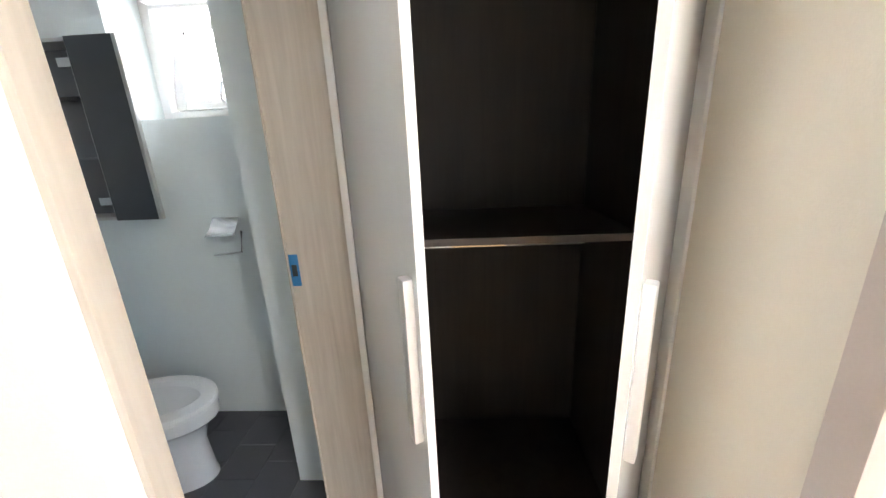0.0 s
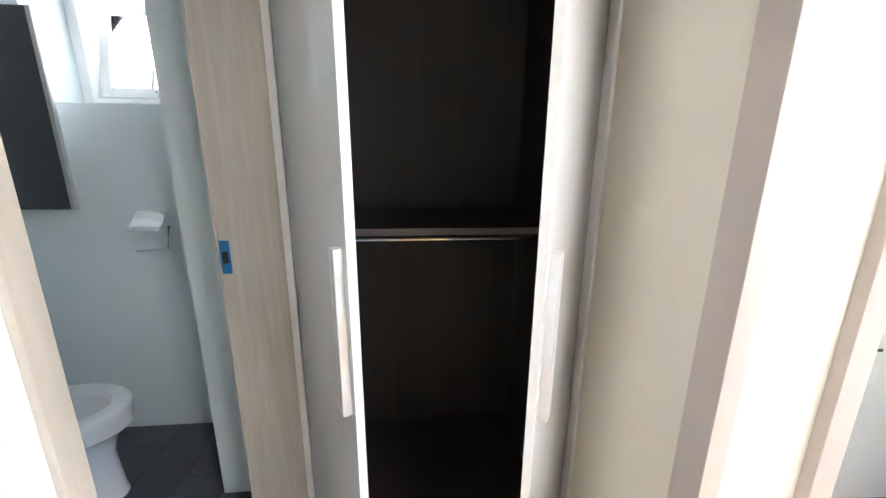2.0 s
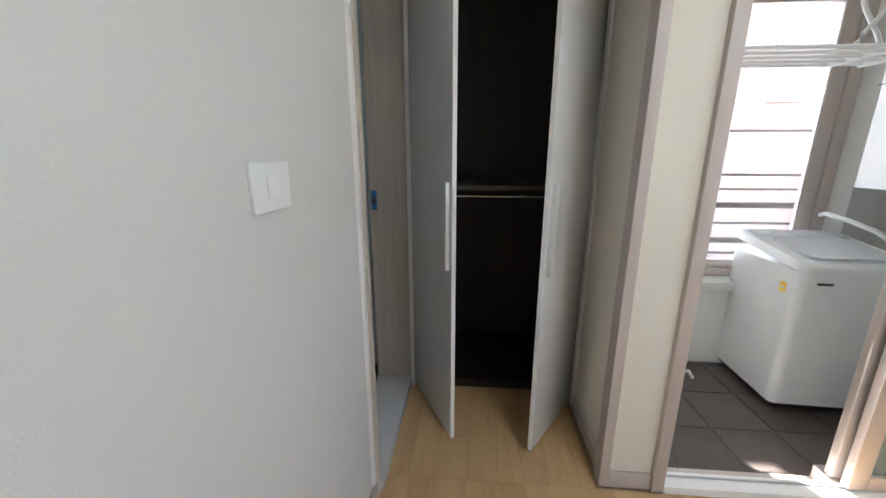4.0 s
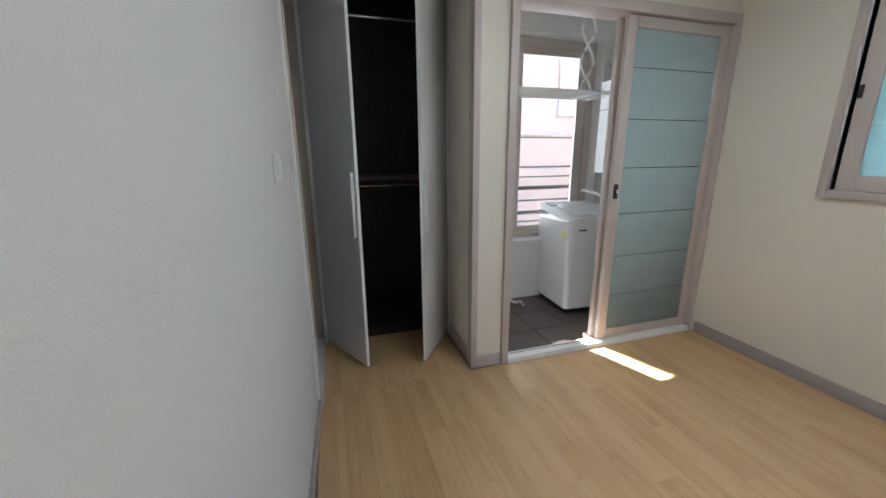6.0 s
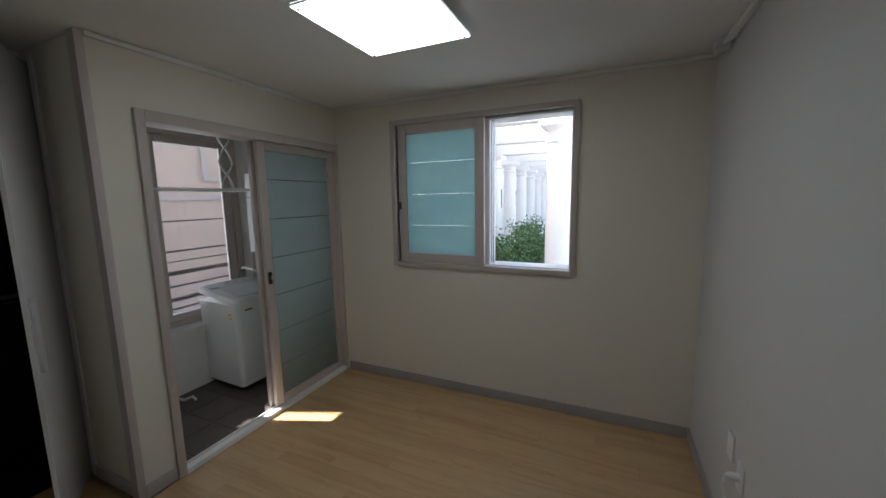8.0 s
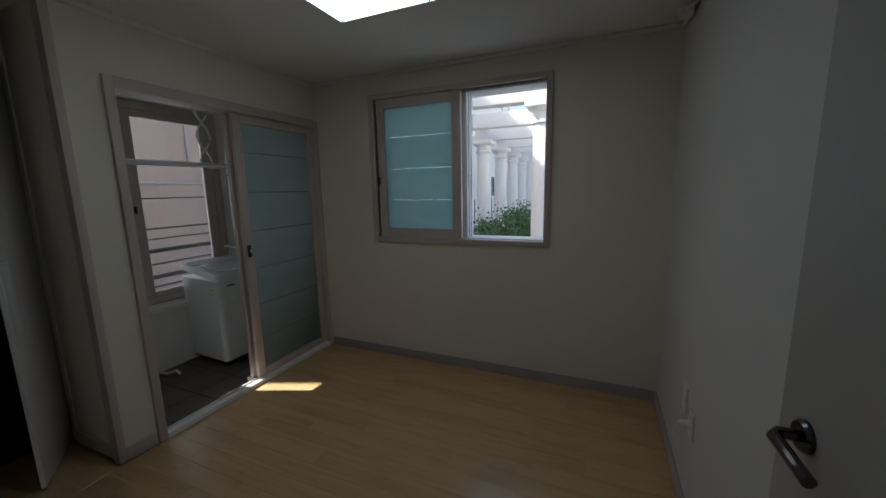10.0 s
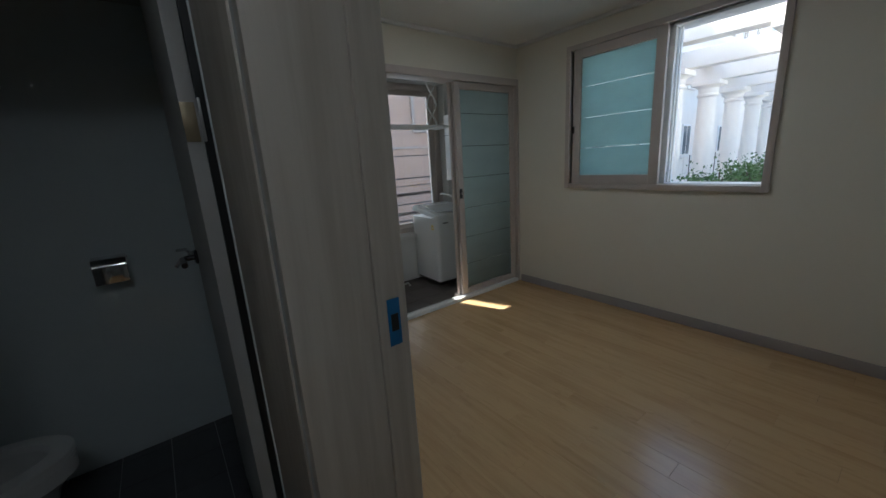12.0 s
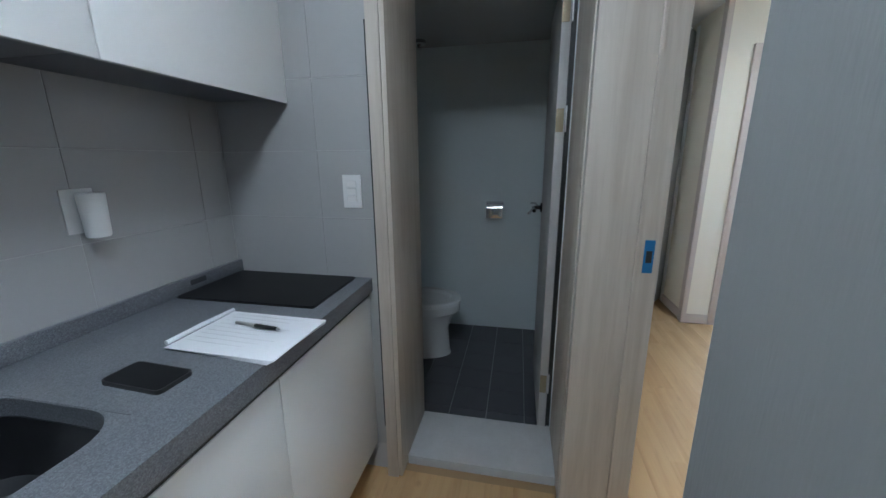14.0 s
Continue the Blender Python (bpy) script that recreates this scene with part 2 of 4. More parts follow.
M_PAPERSHEET = material("white_paper", (0.86, 0.87, 0.90), 0.7, vary=0.02, fine=50)
M_GREYMARK = material("grey_print", (0.78, 0.785, 0.81), 0.7, vary=0.05)
M_CLEAR = clear_glass("clear_glass")
M_FROST = frosted("frosted_door_glass", (0.88, 0.95, 0.93))
M_FROSTW = frosted("frosted_window_glass", (0.76, 0.96, 0.945))
M_MIRROR = material("mirror", (0.85, 0.87, 0.88), 0.01, metal=1.0, vary=0.0)
M_LAMP = glowing("lamp_diffuser", (0.93, 0.97, 1.0), LAMP_POWER)
M_HALLLAMP = glowing("hall_lamp_diffuser", (0.93, 0.965, 1.0), HALL_POWER)
M_STUCCO = material("beige_stucco", (0.56, 0.385, 0.295), 0.9, vary=0.1, scale=1.5, fine=60, bump=0.3)
M_STUCCO2 = material("brown_stucco", (0.48, 0.40, 0.35), 0.9, vary=0.1, scale=1.5, fine=60)
M_WHITEPAINT = material("white_masonry_paint", (0.86, 0.81, 0.75), 0.7, vary=0.05, scale=2, fine=60, bump=0.2)
M_BARS = material("brown_grille_paint", (0.14, 0.115, 0.105), 0.45, vary=0.08)
M_GROUND = material("terrace_ground", (0.48, 0.47, 0.44), 0.9, vary=0.2, scale=1, fine=30)
M_LEAF = material("green_leaf", (0.075, 0.14, 0.035), 0.5, vary=0.5, scale=9, fine=60)
M_BARK = material("bark", (0.12, 0.09, 0.06), 0.9, vary=0.2)
M_WINDARK = material("far_window_glass", (0.10, 0.12, 0.14), 0.1, vary=0.1)


# ---- builders ----
def add_box(bm, x0, y0, z0, x1, y1, z1, bevel=0.0, segments=2):
    """One box, bevelled, added to bm."""
    made = bmesh.ops.create_cube(bm, size=1.0, matrix=Matrix.LocRotScale(
        ((x0 + x1) / 2, (y0 + y1) / 2, (z0 + z1) / 2), None, (abs(x1 - x0), abs(y1 - y0), abs(z1 - z0))))
    if bevel:
        edges = {e for v in made["verts"] for e in v.link_edges}
        bmesh.ops.bevel(bm, geom=list(edges), offset=bevel, segments=segments, profile=0.6, affect="EDGES")
    return bm


def box(x0, y0, z0, x1, y1, z1, bevel=0.0, segments=2):
    return add_box(bmesh.new(), x0, y0, z0, x1, y1, z1, bevel, segments)


def add_tube(bm, points, radius, sides=10):
    """A round bar along the points."""
    points = [Vector(p) for p in points]
    rings = []
    for i, p in enumerate(points):
        d = (points[min(i + 1, len(points) - 1)] - points[max(i - 1, 0)]).normalized()
        side = d.cross(Vector((0, 0, 1)) if abs(d.z) < 0.9 else Vector((1, 0, 0))).normalized()
        up = side.cross(d)
        rings.append([bm.verts.new(p + radius * (math.cos(a) * side + math.sin(a) * up)) for a in
                      (2 * math.pi * k / sides for k in range(sides))])
    for a, b in zip(rings, rings[1:]):
        for k in range(sides):
            bm.faces.new((a[k], a[(k + 1) % sides], b[(k + 1) % sides], b[k]))
    bm.faces.new(rings[0][::-1])
    bm.faces.new(rings[-1])
    return bm


def tube(points, radius, sides=10):
    return add_tube(bmesh.new(), points, radius, sides)


def loft(rings, cap0=True, cap1=True, bm=None):
    """Skin through rings of equally many points."""
    bm = bm or bmesh.new()
    vs = [[bm.verts.new(p) for p in ring] for ring in rings]
    n = len(vs[0])
    for a, b in zip(vs, vs[1:]):
        for k in range(n):
            bm.faces.new((a[k], a[(k + 1) % n], b[(k + 1) % n], b[k]))
    if cap0:
        bm.faces.new(vs[0][::-1])
    if cap1:
        bm.faces.new(vs[-1])
    return bm


def oval(cx, cy, z, rx, ry, n=28, egg=0.0):
    return [Vector((cx + rx * math.cos(a) * (1 + egg * math.cos(a)), cy + ry * math.sin(a), z)) for a in
            (2 * math.pi * k / n for k in range(n))]


def rounded(x0, y0, x1, y1, z, r, n=5):
    """A rectangle with round corners."""
    pts = []
    for cx, cy, a0 in ((x1 - r, y1 - r, 0), (x0 + r, y1 - r, 90), (x0 + r, y0 + r, 180), (x1 - r, y0 + r, 270)):
        for k in range(n + 1):
            a = radians(a0 + 90 * k / n)
            pts.append(Vector((cx + r * math.cos(a), cy + r * math.sin(a), z)))
    return pts


def shade(bm, me, smooth):
    bmesh.ops.recalc_face_normals(bm, faces=bm.faces)
    bm.to_mesh(me)
    bm.free()
    if smooth:
        me.polygons.foreach_set("use_smooth", [True] * len(me.polygons))
        me.set_sharp_from_angle(angle=radians(35))


def part(name, bm, mat, parent=None, label="", smooth=True):
    me = bpy.data.meshes.new(name)
    shade(bm, me, smooth)
    me.materials.append(mat)
    ob = new(name, me)
    if parent is not None:
        ob.parent = parent
    if label:
        ob["label"] = label
    return ob


def thing(name, loc, label, category, rz=0.0, group=""):
    ob = new(name)
    ob.empty_display_size = 0.1
    ob.matrix_world = pose(*loc, 0, 0, rz)
    return tagged(ob, label, category, group)


def setting(name, boxes, mat, label="", category="", bevel=0.0):
    bm = bmesh.new()
    for b in boxes:
        add_box(bm, *b, bevel)
    ob = part(name, bm, mat, smooth=bool(bevel))
    return tagged(ob, label, category, kind="structure")


# ---- structure ----
ROOM_E, ROOM_S, CEIL = 2.6, -2.76, 2.37
T = 0.2
WX = -0.075  # the west wall runs a little askew
ww = bmesh.new()
loft([[Vector((x, y, z)) for x, y in ((-0.28, -1.9635), (WX, -1.9635), (0, -0.125), (-0.15, -0.125), (-0.15, -0.23), (-0.28, -0.23))] for z in (0, CEIL)], bm=ww)
tagged(part("wall_west", ww, M_PAPER, smooth=False), "papered white wall between room and bathroom", "wall", kind="structure")
setting("wall_west_doors", [(-0.15, -0.125, 2.105, 0, 0.645, CEIL), (-0.15, 0.645, 0, 0, 1.25, CEIL),
                      (-0.28, -2.825, 2.06, WX, -1.9635, CEIL)],
        M_PAPER, "papered white wall between room, bathroom and hall", "wall")
setting("wall_hall_corner", [(-0.305, -3.0, 0, WX, -2.825, CEIL)], M_GREYWALL, "grey papered wall at the room door", "wall")
setting("wall_south", [(WX, -3.0, 0, ROOM_E, ROOM_S, CEIL)], M_PAPER, "plain white papered wall", "wall")
WY0, WY1, WZ0, WZ1 = -2.03, -0.575, 1.025, 2.21
setting("wall_east", [(ROOM_E, -3.0, -0.3, ROOM_E + T, WY0 + 0.04, CEIL), (ROOM_E, WY1 - 0.04, -0.3, ROOM_E + T, 0.12, CEIL),
                      (ROOM_E, WY0 + 0.04, -0.3, ROOM_E + T, WY1 - 0.04, WZ0 + 0.04), (ROOM_E, WY0 + 0.04, WZ1 - 0.04, ROOM_E + T, WY1 - 0.04, CEIL)],
        M_CREAM, "cream papered wall with a window", "wall")
setting("wall_north", [(0.895, 0, 0, 1.09, 0.12, CEIL), (1.09, 0, 2.04, ROOM_E, 0.12, CEIL), (0.895, 0.12, 0, 0.97, 1.28, CEIL)],
        M_CREAM, "cream papered wall beside the closet and over the balcony door", "wall")
setting("ceiling", [(0, -3.0, CEIL, ROOM_E + T, 1.28, CEIL + 0.15)], M_CEIL, "plain white papered ceiling", "ceiling")
setting("ceiling_hall", [(-1.85, -4.8, CEIL, 0.0, -1.5, CEIL + 0.15)], M_CEIL, "plain white ceiling over the kitchen hall", "ceiling")
setting("roof_slab", [(-2.1, -5.0, CEIL + 0.16, ROOM_E + T + 0.1, 1.3, CEIL + 0.35), (-2.1, 1.3, CEIL + 0.16, -0.15, 1.9, CEIL + 0.35)], M_WHITEPAINT, "flat concrete roof slab", "roof")
setting("crown_moulding", [(ROOM_E - 0.03, ROOM_S, CEIL - 0.028, ROOM_E - 0.002, 0, CEIL - 0.002), (0, ROOM_S + 0.002, CEIL - 0.028, ROOM_E - 0.03, ROOM_S + 0.03, CEIL - 0.002),
                           (0.9, -0.03, CEIL - 0.028, ROOM_E - 0.03, -0.002, CEIL - 0.002)], M_CEIL, "slim white moulding along the ceiling", "trim", 0.006)
BB = 0.075
setting("baseboard", [(ROOM_E - 0.014, ROOM_S + 0.014, 0, ROOM_E - 0.001, -0.045, BB), (0.74, ROOM_S + 0.001, 0, ROOM_E - 0.001, ROOM_S + 0.014, BB),
                      (0.0, ROOM_S + 0.001, 0, 0.74, ROOM_S + 0.012, BB), (WX, ROOM_S + 0.001, 0, 0.0, ROOM_S + 0.012, BB)],
        M_BASE, "low grey vinyl baseboard", "baseboard", 0.003)
bw = part("baseboard_west", box(0.001, -1.80, 0, 0.013, 0, BB, 0.003), M_BASE)
bw.matrix_world = pose(0, -0.132, 0, 0, 0, -math.degrees(math.atan2(-WX, 1.813)))
tagged(bw, "low grey vinyl baseboard", "baseboard", kind="structure")
setting("post_trim", [(0.868, -0.012, 0, 0.905, 0.052, CEIL - 0.003), (0.905, -0.012, 0, 1.062, -0.001, BB), (0.882, 0.0525, 0, 0.894, 0.454, BB)],
        M_TRIM, "taupe corner strip and skirting on the closet post", "trim", 0.003)

# bathroom beside the closet
B1F, B1C = -0.05, 2.15
for wall, boxes in (("west", [(-1.82, -0.23, -0.2, -1.62, 1.6, CEIL)]), ("south", [(-1.62, -0.23, -0.2, -0.15, -0.13, CEIL)]),
                    ("window", [(-1.62, 1.32, -0.2, -1.152, 1.72, CEIL), (-1.152, 1.32, -0.2, -0.41, 1.72, 1.55), (-1.152, 1.32, 2.13, -0.41, 1.72, CEIL), (-0.56, 1.52, 1.55, -0.41, 1.72, 2.13)]),
                    ("pier", [(-0.41, 0.865, -0.2, -0.15, 1.72, CEIL)])):
    setting("wall_bathroom_1_" + wall, boxes, M_TILEWHITE, "glossy white tiled bathroom wall", "wall")
setting("ceiling_bathroom_1", [(-1.62, -0.13, B1C, -0.15, 1.52, B1C + 0.05)], material("glossy_ceiling_panel", (0.74, 0.75, 0.75), 0.06, vary=0.02, coat=0.5), "glossy white bathroom ceiling panel", "ceiling")
# bathroom off the hall
B2F, B2C = -0.02, 2.09
for wall, b_ in (("west", (-1.8, -1.84, -0.2, -1.6, -0.13, CEIL)), ("north", (-1.6, -0.33, -0.2, -0.28, -0.235, CEIL)), ("east", (-0.285, -1.52, -0.2, -0.2805, -0.33, CEIL))):
    setting("wall_bathroom_2_" + wall, [b_], M_TILEWHITE, "glossy white tiled bathroom wall", "wall")
setting("ceiling_bathroom_2", [(-1.6, -1.52, B2C, -0.285, -0.33, B2C + 0.05)], material("grey_ceiling_panel", (0.6, 0.61, 0.61), 0.15, vary=0.02), "plain bathroom ceiling panel", "ceiling")
# hall
setting("wall_kitchen_north", [(-1.8, -1.868, 0, -0.965, -1.52, CEIL), (-0.965, -1.868, 2.06, -0.2805, -1.52, CEIL)], M_GROUTW, "wall of large pale grey tiles", "wall")
setting("wall_kitchen_west", [(-1.85, -4.8, 0, -1.6, -1.868, CEIL)], M_GROUTW, "wall of large pale grey tiles", "wall")
setting("wall_hall", [(-1.6, -4.8, 0, 0, -4.6, CEIL), (-0.30, -4.6, 0, -0.08, -3.0, CEIL)], M_GREYWALL, "plain grey papered wall", "wall")
# utility room
UF = -0.06
setting("wall_utility", [(0.97, 1.08, -0.3, 2.92, 1.34, 0.5), (0.97, 1.08, 2.22, 2.92, 1.34, CEIL), (0.97, 1.08, 0.5, 1.04, 1.34, 2.22),
                         (2.53, 1.08, 0.5, 2.92, 1.34, 2.22), (2.72, 0.12, -0.3, 2.92, 1.08, CEIL)], M_PLASTER, "white painted utility room walls", "wall")
setting("sill_utility", [(0.98, 1.05, 0.45, 2.53, 1.2, 0.503)], M_PLASTER, "white window ledge", "sill", 0.006)
setting("wall_outside_north", [(-1.82, 1.72, -0.3, -0.15, 1.9, 1.5), (-0.15, 1.25, -0.3, 0.97, 1.34, CEIL)], M_WHITEPAINT, "white outer wall", "wall")

# closet: carcass, shelf, rails, two open doors
closet = thing("closet", (0, 0.6, 0), "built-in closet with dark brown inside and open doors", "closet")
part("side_panel", box(0.031, 0.02, 0.0, 0.048, 0.55, 2.33, 0.002), M_DARKWOOD, closet)
part("side_panel", box(0.866, 0.0, 0.0, 0.893, 0.55, 2.33, 0.002), M_DARKWOOD, closet)
part("back_panel", box(0.0485, 0.53, 0.0, 0.8655, 0.55, 2.33), M_DARKWOOD, closet)
part("bottom_panel", box(0.0485, 0.0, 0.0, 0.8655, 0.53, 0.05, 0.002), M_DARKWOOD, closet)
part("top_panel", box(0.0485, 0.0, 2.29, 0.8655, 0.53, 2.33), M_DARKWOOD, closet)
part("shelf", box(0.0485, 0.04, 1.1, 0.8655, 0.53, 1.12, 0.001), M_DARKWOOD, closet, "dark brown fixed shelf")
part("shelf_edge", box(0.0485, 0.034, 1.099, 0.8655, 0.0395, 1.121, 0.001), material("brown_edge_band", (0.10, 0.08, 0.07), 0.3), closet)
part("hanging_rail", tube([(0.0485, 0.2, 1.055), (0.8655, 0.2, 1.055)], 0.011), M_CHROME, closet, "thin metal hanging rail")
part("hanging_rail", tube([(0.0485, 0.15, 2.1), (0.8655, 0.15, 2.1)], 0.012), M_CHROME, closet, "thin metal hanging rail")
part("frame_strip", box(0.0275, -0.022, 0.0, 0.048, -0.001, 2.335, 0.003), M_EDGE, closet)
part("frame_strip", box(0.874, -0.05, 0.0, 0.894, -0.001, 2.335, 0.002), M_CREAM, closet)
part("frame_strip", box(0.884, -0.145, 0.0, 0.8945, -0.097, 2.335, 0.003), M_EDGE, closet, "slim pale strip on the side wall")
part("filler", box(0.002, 0.0, 2.332, 0.893, 0.06, CEIL - 0.002), M_EDGE, closet)


def closet_door(hinge, angle, side, L):
    d = part("door", box(0, -0.009, 0.02, L, 0.009, 2.30, 0.0015), M_GLOSS, closet, "white gloss closet door standing open")
    d.matrix_local = pose(*hinge, 0, 0, angle)
    s = -0.009 if side < 0 else 0.009
    part("edge_band", box(L + 0.0005, -0.009, 0.02, L + 0.0025, 0.009, 2.30), M_EDGE, d)
    hd = box(L - 0.045, min(s, s + side * 0.02), 0.815, L - 0.015, max(s, s + side * 0.02), 1.168, 0.004)
    part("handle", hd, M_HANDLE, d, "slim satin bar handle")
    for z in (0.2, 1.2, 2.1):
        part("hinge", box(0.005, -s - side * 0.012 if side > 0 else -s, z, 0.05, -s if side > 0 else -s + 0.012, z + 0.05, 0.003), M_CHROME, d)
    return d


closet_door((0.052, -0.004, 0), -61.2, -1, 0.472)
closet_door((0.888, -0.078, 0), 180 + 55.3, 1, 0.468)


# door frames in pale wood film
def strike(parent, loc, rz=0):
    p = part("strike_plate", box(-0.014, -0.002, -0.05, 0.014, 0.0, 0.05, 0.001), M_BLUE, parent, "strike plate covered in blue film")
    p.matrix_local = pose(*loc, 0, 0, rz)
    part("latch_hole", box(-0.008, -0.0035, -0.018, 0.008, -0.0021, 0.018), M_BLACK, p)


f1 = thing("door_frame", (0, 0, 0), "pale wood-film bathroom door frame with white threshold", "door frame")
part("jamb", box(-0.168, 0.608, 0.0, 0.026, 0.642, 2.105, 0.003), M_JAMB, f1)
part("jamb", box(-0.168, -0.124, 0.0, 0.018, -0.092, 2.105, 0.003), M_JAMB, f1)
part("head", box(-0.168, -0.0915, 2.072, 0.026, 0.6075, 2.105, 0.003), M_JAMB, f1)
part("stop", box(-0.1665, 0.598, 0.055, -0.163, 0.6078, 2.071, 0.001), M_JAMB, f1)
part("casing", box(0.0265, 0.612, 0.0, 0.034, 0.64, 2.12, 0.002), M_EDGE, f1)
part("casing", box(-0.004, -0.147, 0.0, 0.010, -0.1245, 2.12, 0.002), M_EDGE, f1)
part("threshold", box(-0.168, -0.0915, -0.05, 0.026, 0.6075, 0.045, 0.004), M_THRESH, f1, "pale stone threshold")
strike(f1, (-0.147, 0.6075, 1.047))
f2 = thing("door_frame", (0, 0, 0), "pale wood-film frame of the room door", "door frame")
part("jamb", box(-0.288, -1.993, 0.0, -0.062, -1.964, 2.06, 0.003), M_JAMB, f2)
part("jamb", box(-0.305, -2.825, 0.0, -0.062, -2.80, 2.06), M_GREYWALL, f2, "grey hinge-side jamb")
part("head", box(-0.288, -2.7995, 2.03, -0.062, -1.9935, 2.06, 0.003), M_JAMB, f2)
part("stop", box(-0.132, -2.003, 0.0, -0.122, -1.9932, 2.03, 0.001), M_JAMB, f2)
strike(f2, (-0.094, -1.9932, 1.032))
f3 = thing("door_frame", (0, 0, 0), "pale wood-film bathroom door frame off the hall", "door frame")
for x0, x1 in ((-0.965, -0.914), (-0.2805, -0.26)):
    part("jamb", box(x0, -1.90, 0.0, x1, -1.515, 2.06, 0.004), M_JAMB, f3)
part("casing", box(-0.976, -1.91, 0.0, -0.93, -1.9005, 2.08, 0.003), M_JAMB, f3)
part("casing", box(-0.285, -1.91, 0.0, -0.262, -1.9005, 2.08, 0.003), M_JAMB, f3)
part("head", box(-0.9135, -1.90, 2.025, -0.281, -1.515, 2.06, 0.003), M_JAMB, f3)
# narrow black strip in the gap between leaf and jamb
part("gap_strip", box(-0.3025, -1.5145, 0.04, -0.2835, -1.5, 2.02), M_BLACK, f3, "black strip between door leaf and jamb")
part("seal", box(-0.9795, -1.9095, 0.25, -0.9765, -1.9, 1.75), M_BLACK, f3, "dark worn silicone seam")
part("threshold", box(-0.9135, -1.82, -0.05, -0.281, -1.515, 0.035, 0.004), M_THRESH, f3, "pale stone threshold")


def door_leaf(name, loc, rz, width, height, label, handle_x):
    d = thing(name, loc, label, "door", rz)
    part("leaf", box(0, -0.018, 0.01, width, 0.018, height, 0.002), material("pale_door_film", (0.50, 0.49, 0.475), 0.45, vary=0.05, fine=200) if name == "bathroom_door" else material("grey_door_film", (0.42, 0.41, 0.39), 0.5, vary=0.05, fine=200, stretch=(1, 1, 0.05)), d)
    for z in (0.22, 1.42, 1.82):
        part("hinge", box(-0.012, -0.024, z, 0.03, -0.0185, z + 0.1, 0.002), M_ALU, d)
        if name == "bathroom_door":
            part("hinge_plate", box(-0.0045, -0.012, z, -0.0004, 0.0178, z + 0.09, 0.001), M_BRASS, d, "dull brass hinge plate")
    for s in (-1, 1):
        h = part("rose", loft([[Vector((handle_x + 0.027 * r * math.cos(a), s * y, 1.045 + 0.027 * r * math.sin(a))) for a in (2 * math.pi * k / 20 for k in range(20))]
                               for r, y in ((1, 0.0182), (1, 0.024), (0.85, 0.029))]), M_BLACKCHROME, d, "dark chrome round rose")
        part("lever", tube([(handle_x, s * 0.028, 1.045), (handle_x, s * 0.055, 1.045), (handle_x - 0.012, s * 0.066, 1.045), (handle_x - 0.11, s * 0.066, 1.04)], 0.010), M_BLACKCHROME, h)
    return d


door_leaf("room_door", (-0.05, -2.748, 0), 3.9, 0.785, 2.02, "grey room door standing open against the wall", 0.705)
door_leaf("bathroom_door", (-0.322, -1.512, 0), 90, 0.6, 2.0, "pale bathroom door standing open inwards", 0.54)

# sliding door to the utility room
sd = thing("sliding_door", (0, 0, 0), "two-panel sliding door with striped frosted glass", "sliding door")
FX0, FX1, FZ1 = 1.065, 2.598, 2.065
part("frame_jamb", box(FX0, -0.022, 0, FX0 + 0.045, 0.14, FZ1, 0.004), M_TRIM, sd)
part("frame_jamb", box(FX1 - 0.03, -0.022, 0, FX1, 0.14, FZ1, 0.004), M_TRIM, sd)
part("frame_head", box(FX0 + 0.0455, -0.022, FZ1 - 0.06, FX1 - 0.0305, 0.14, FZ1, 0.004), M_TRIM, sd)
part("frame_sill", box(FX0 + 0.0455, -0.022, -0.05, FX1 - 0.0305, 0.055, 0.03, 0.004), M_EDGE, sd, "white sill with a metal track")
part("outer_sill", box(FX0 + 0.0455, 0.0555, -0.06, 1.7795, 0.14, -0.03, 0.003), M_TRIM, sd)
part("outer_sill", box(1.78, 0.0555, -0.06, FX1 - 0.0305, 0.14, 0.03, 0.003), M_TRIM, sd)
for x, y in ((FX0 + 0.0455, 0.03), (1.781, 0.085)):
    part("track", box(x, y - 0.003, 0.0302, FX1 - 0.0305, y + 0.003, 0.038, 0.001), M_ALU, sd)


def sash(parent, name, x0, x1, z0, z1, y, stile, rails, lines, glass, frame_mat, label):
    """A glazed sash across x, its glass in frosted bands with clear lines between."""
    s = part(name, box(x0, y - 0.016, z0, x0 + stile, y + 0.016, z1, 0.004), frame_mat, parent, label)
    part("stile", box(x1 - stile, y - 0.016, z0, x1, y + 0.016, z1, 0.004), frame_mat, s)
    part("rail", box(x0 + stile + 0.0005, y - 0.016, z0, x1 - stile - 0.0005, y + 0.016, z0 + rails, 0.004), frame_mat, s)
    part("rail", box(x0 + stile + 0.0005, y - 0.016, z1 - rails, x1 - stile - 0.0005, y + 0.016, z1, 0.004), frame_mat, s)
    cuts = [z0 + rails + 0.001] + sorted(lines) + [z1 - rails - 0.001]
    for a, b in zip(cuts, cuts[1:]):
        part("pane", box(x0 + stile + 0.001, y - 0.003, a + 0.002, x1 - stile - 0.001, y + 0.003, b - 0.002), glass, s, smooth=False)
    g = part("pane", box(x0 + stile + 0.001, y + 0.0045, z0 + rails + 0.001, x1 - stile - 0.001, y + 0.0075, z1 - rails - 0.001), M_CLEAR, s, smooth=False)
    g.visible_shadow = False
    return s


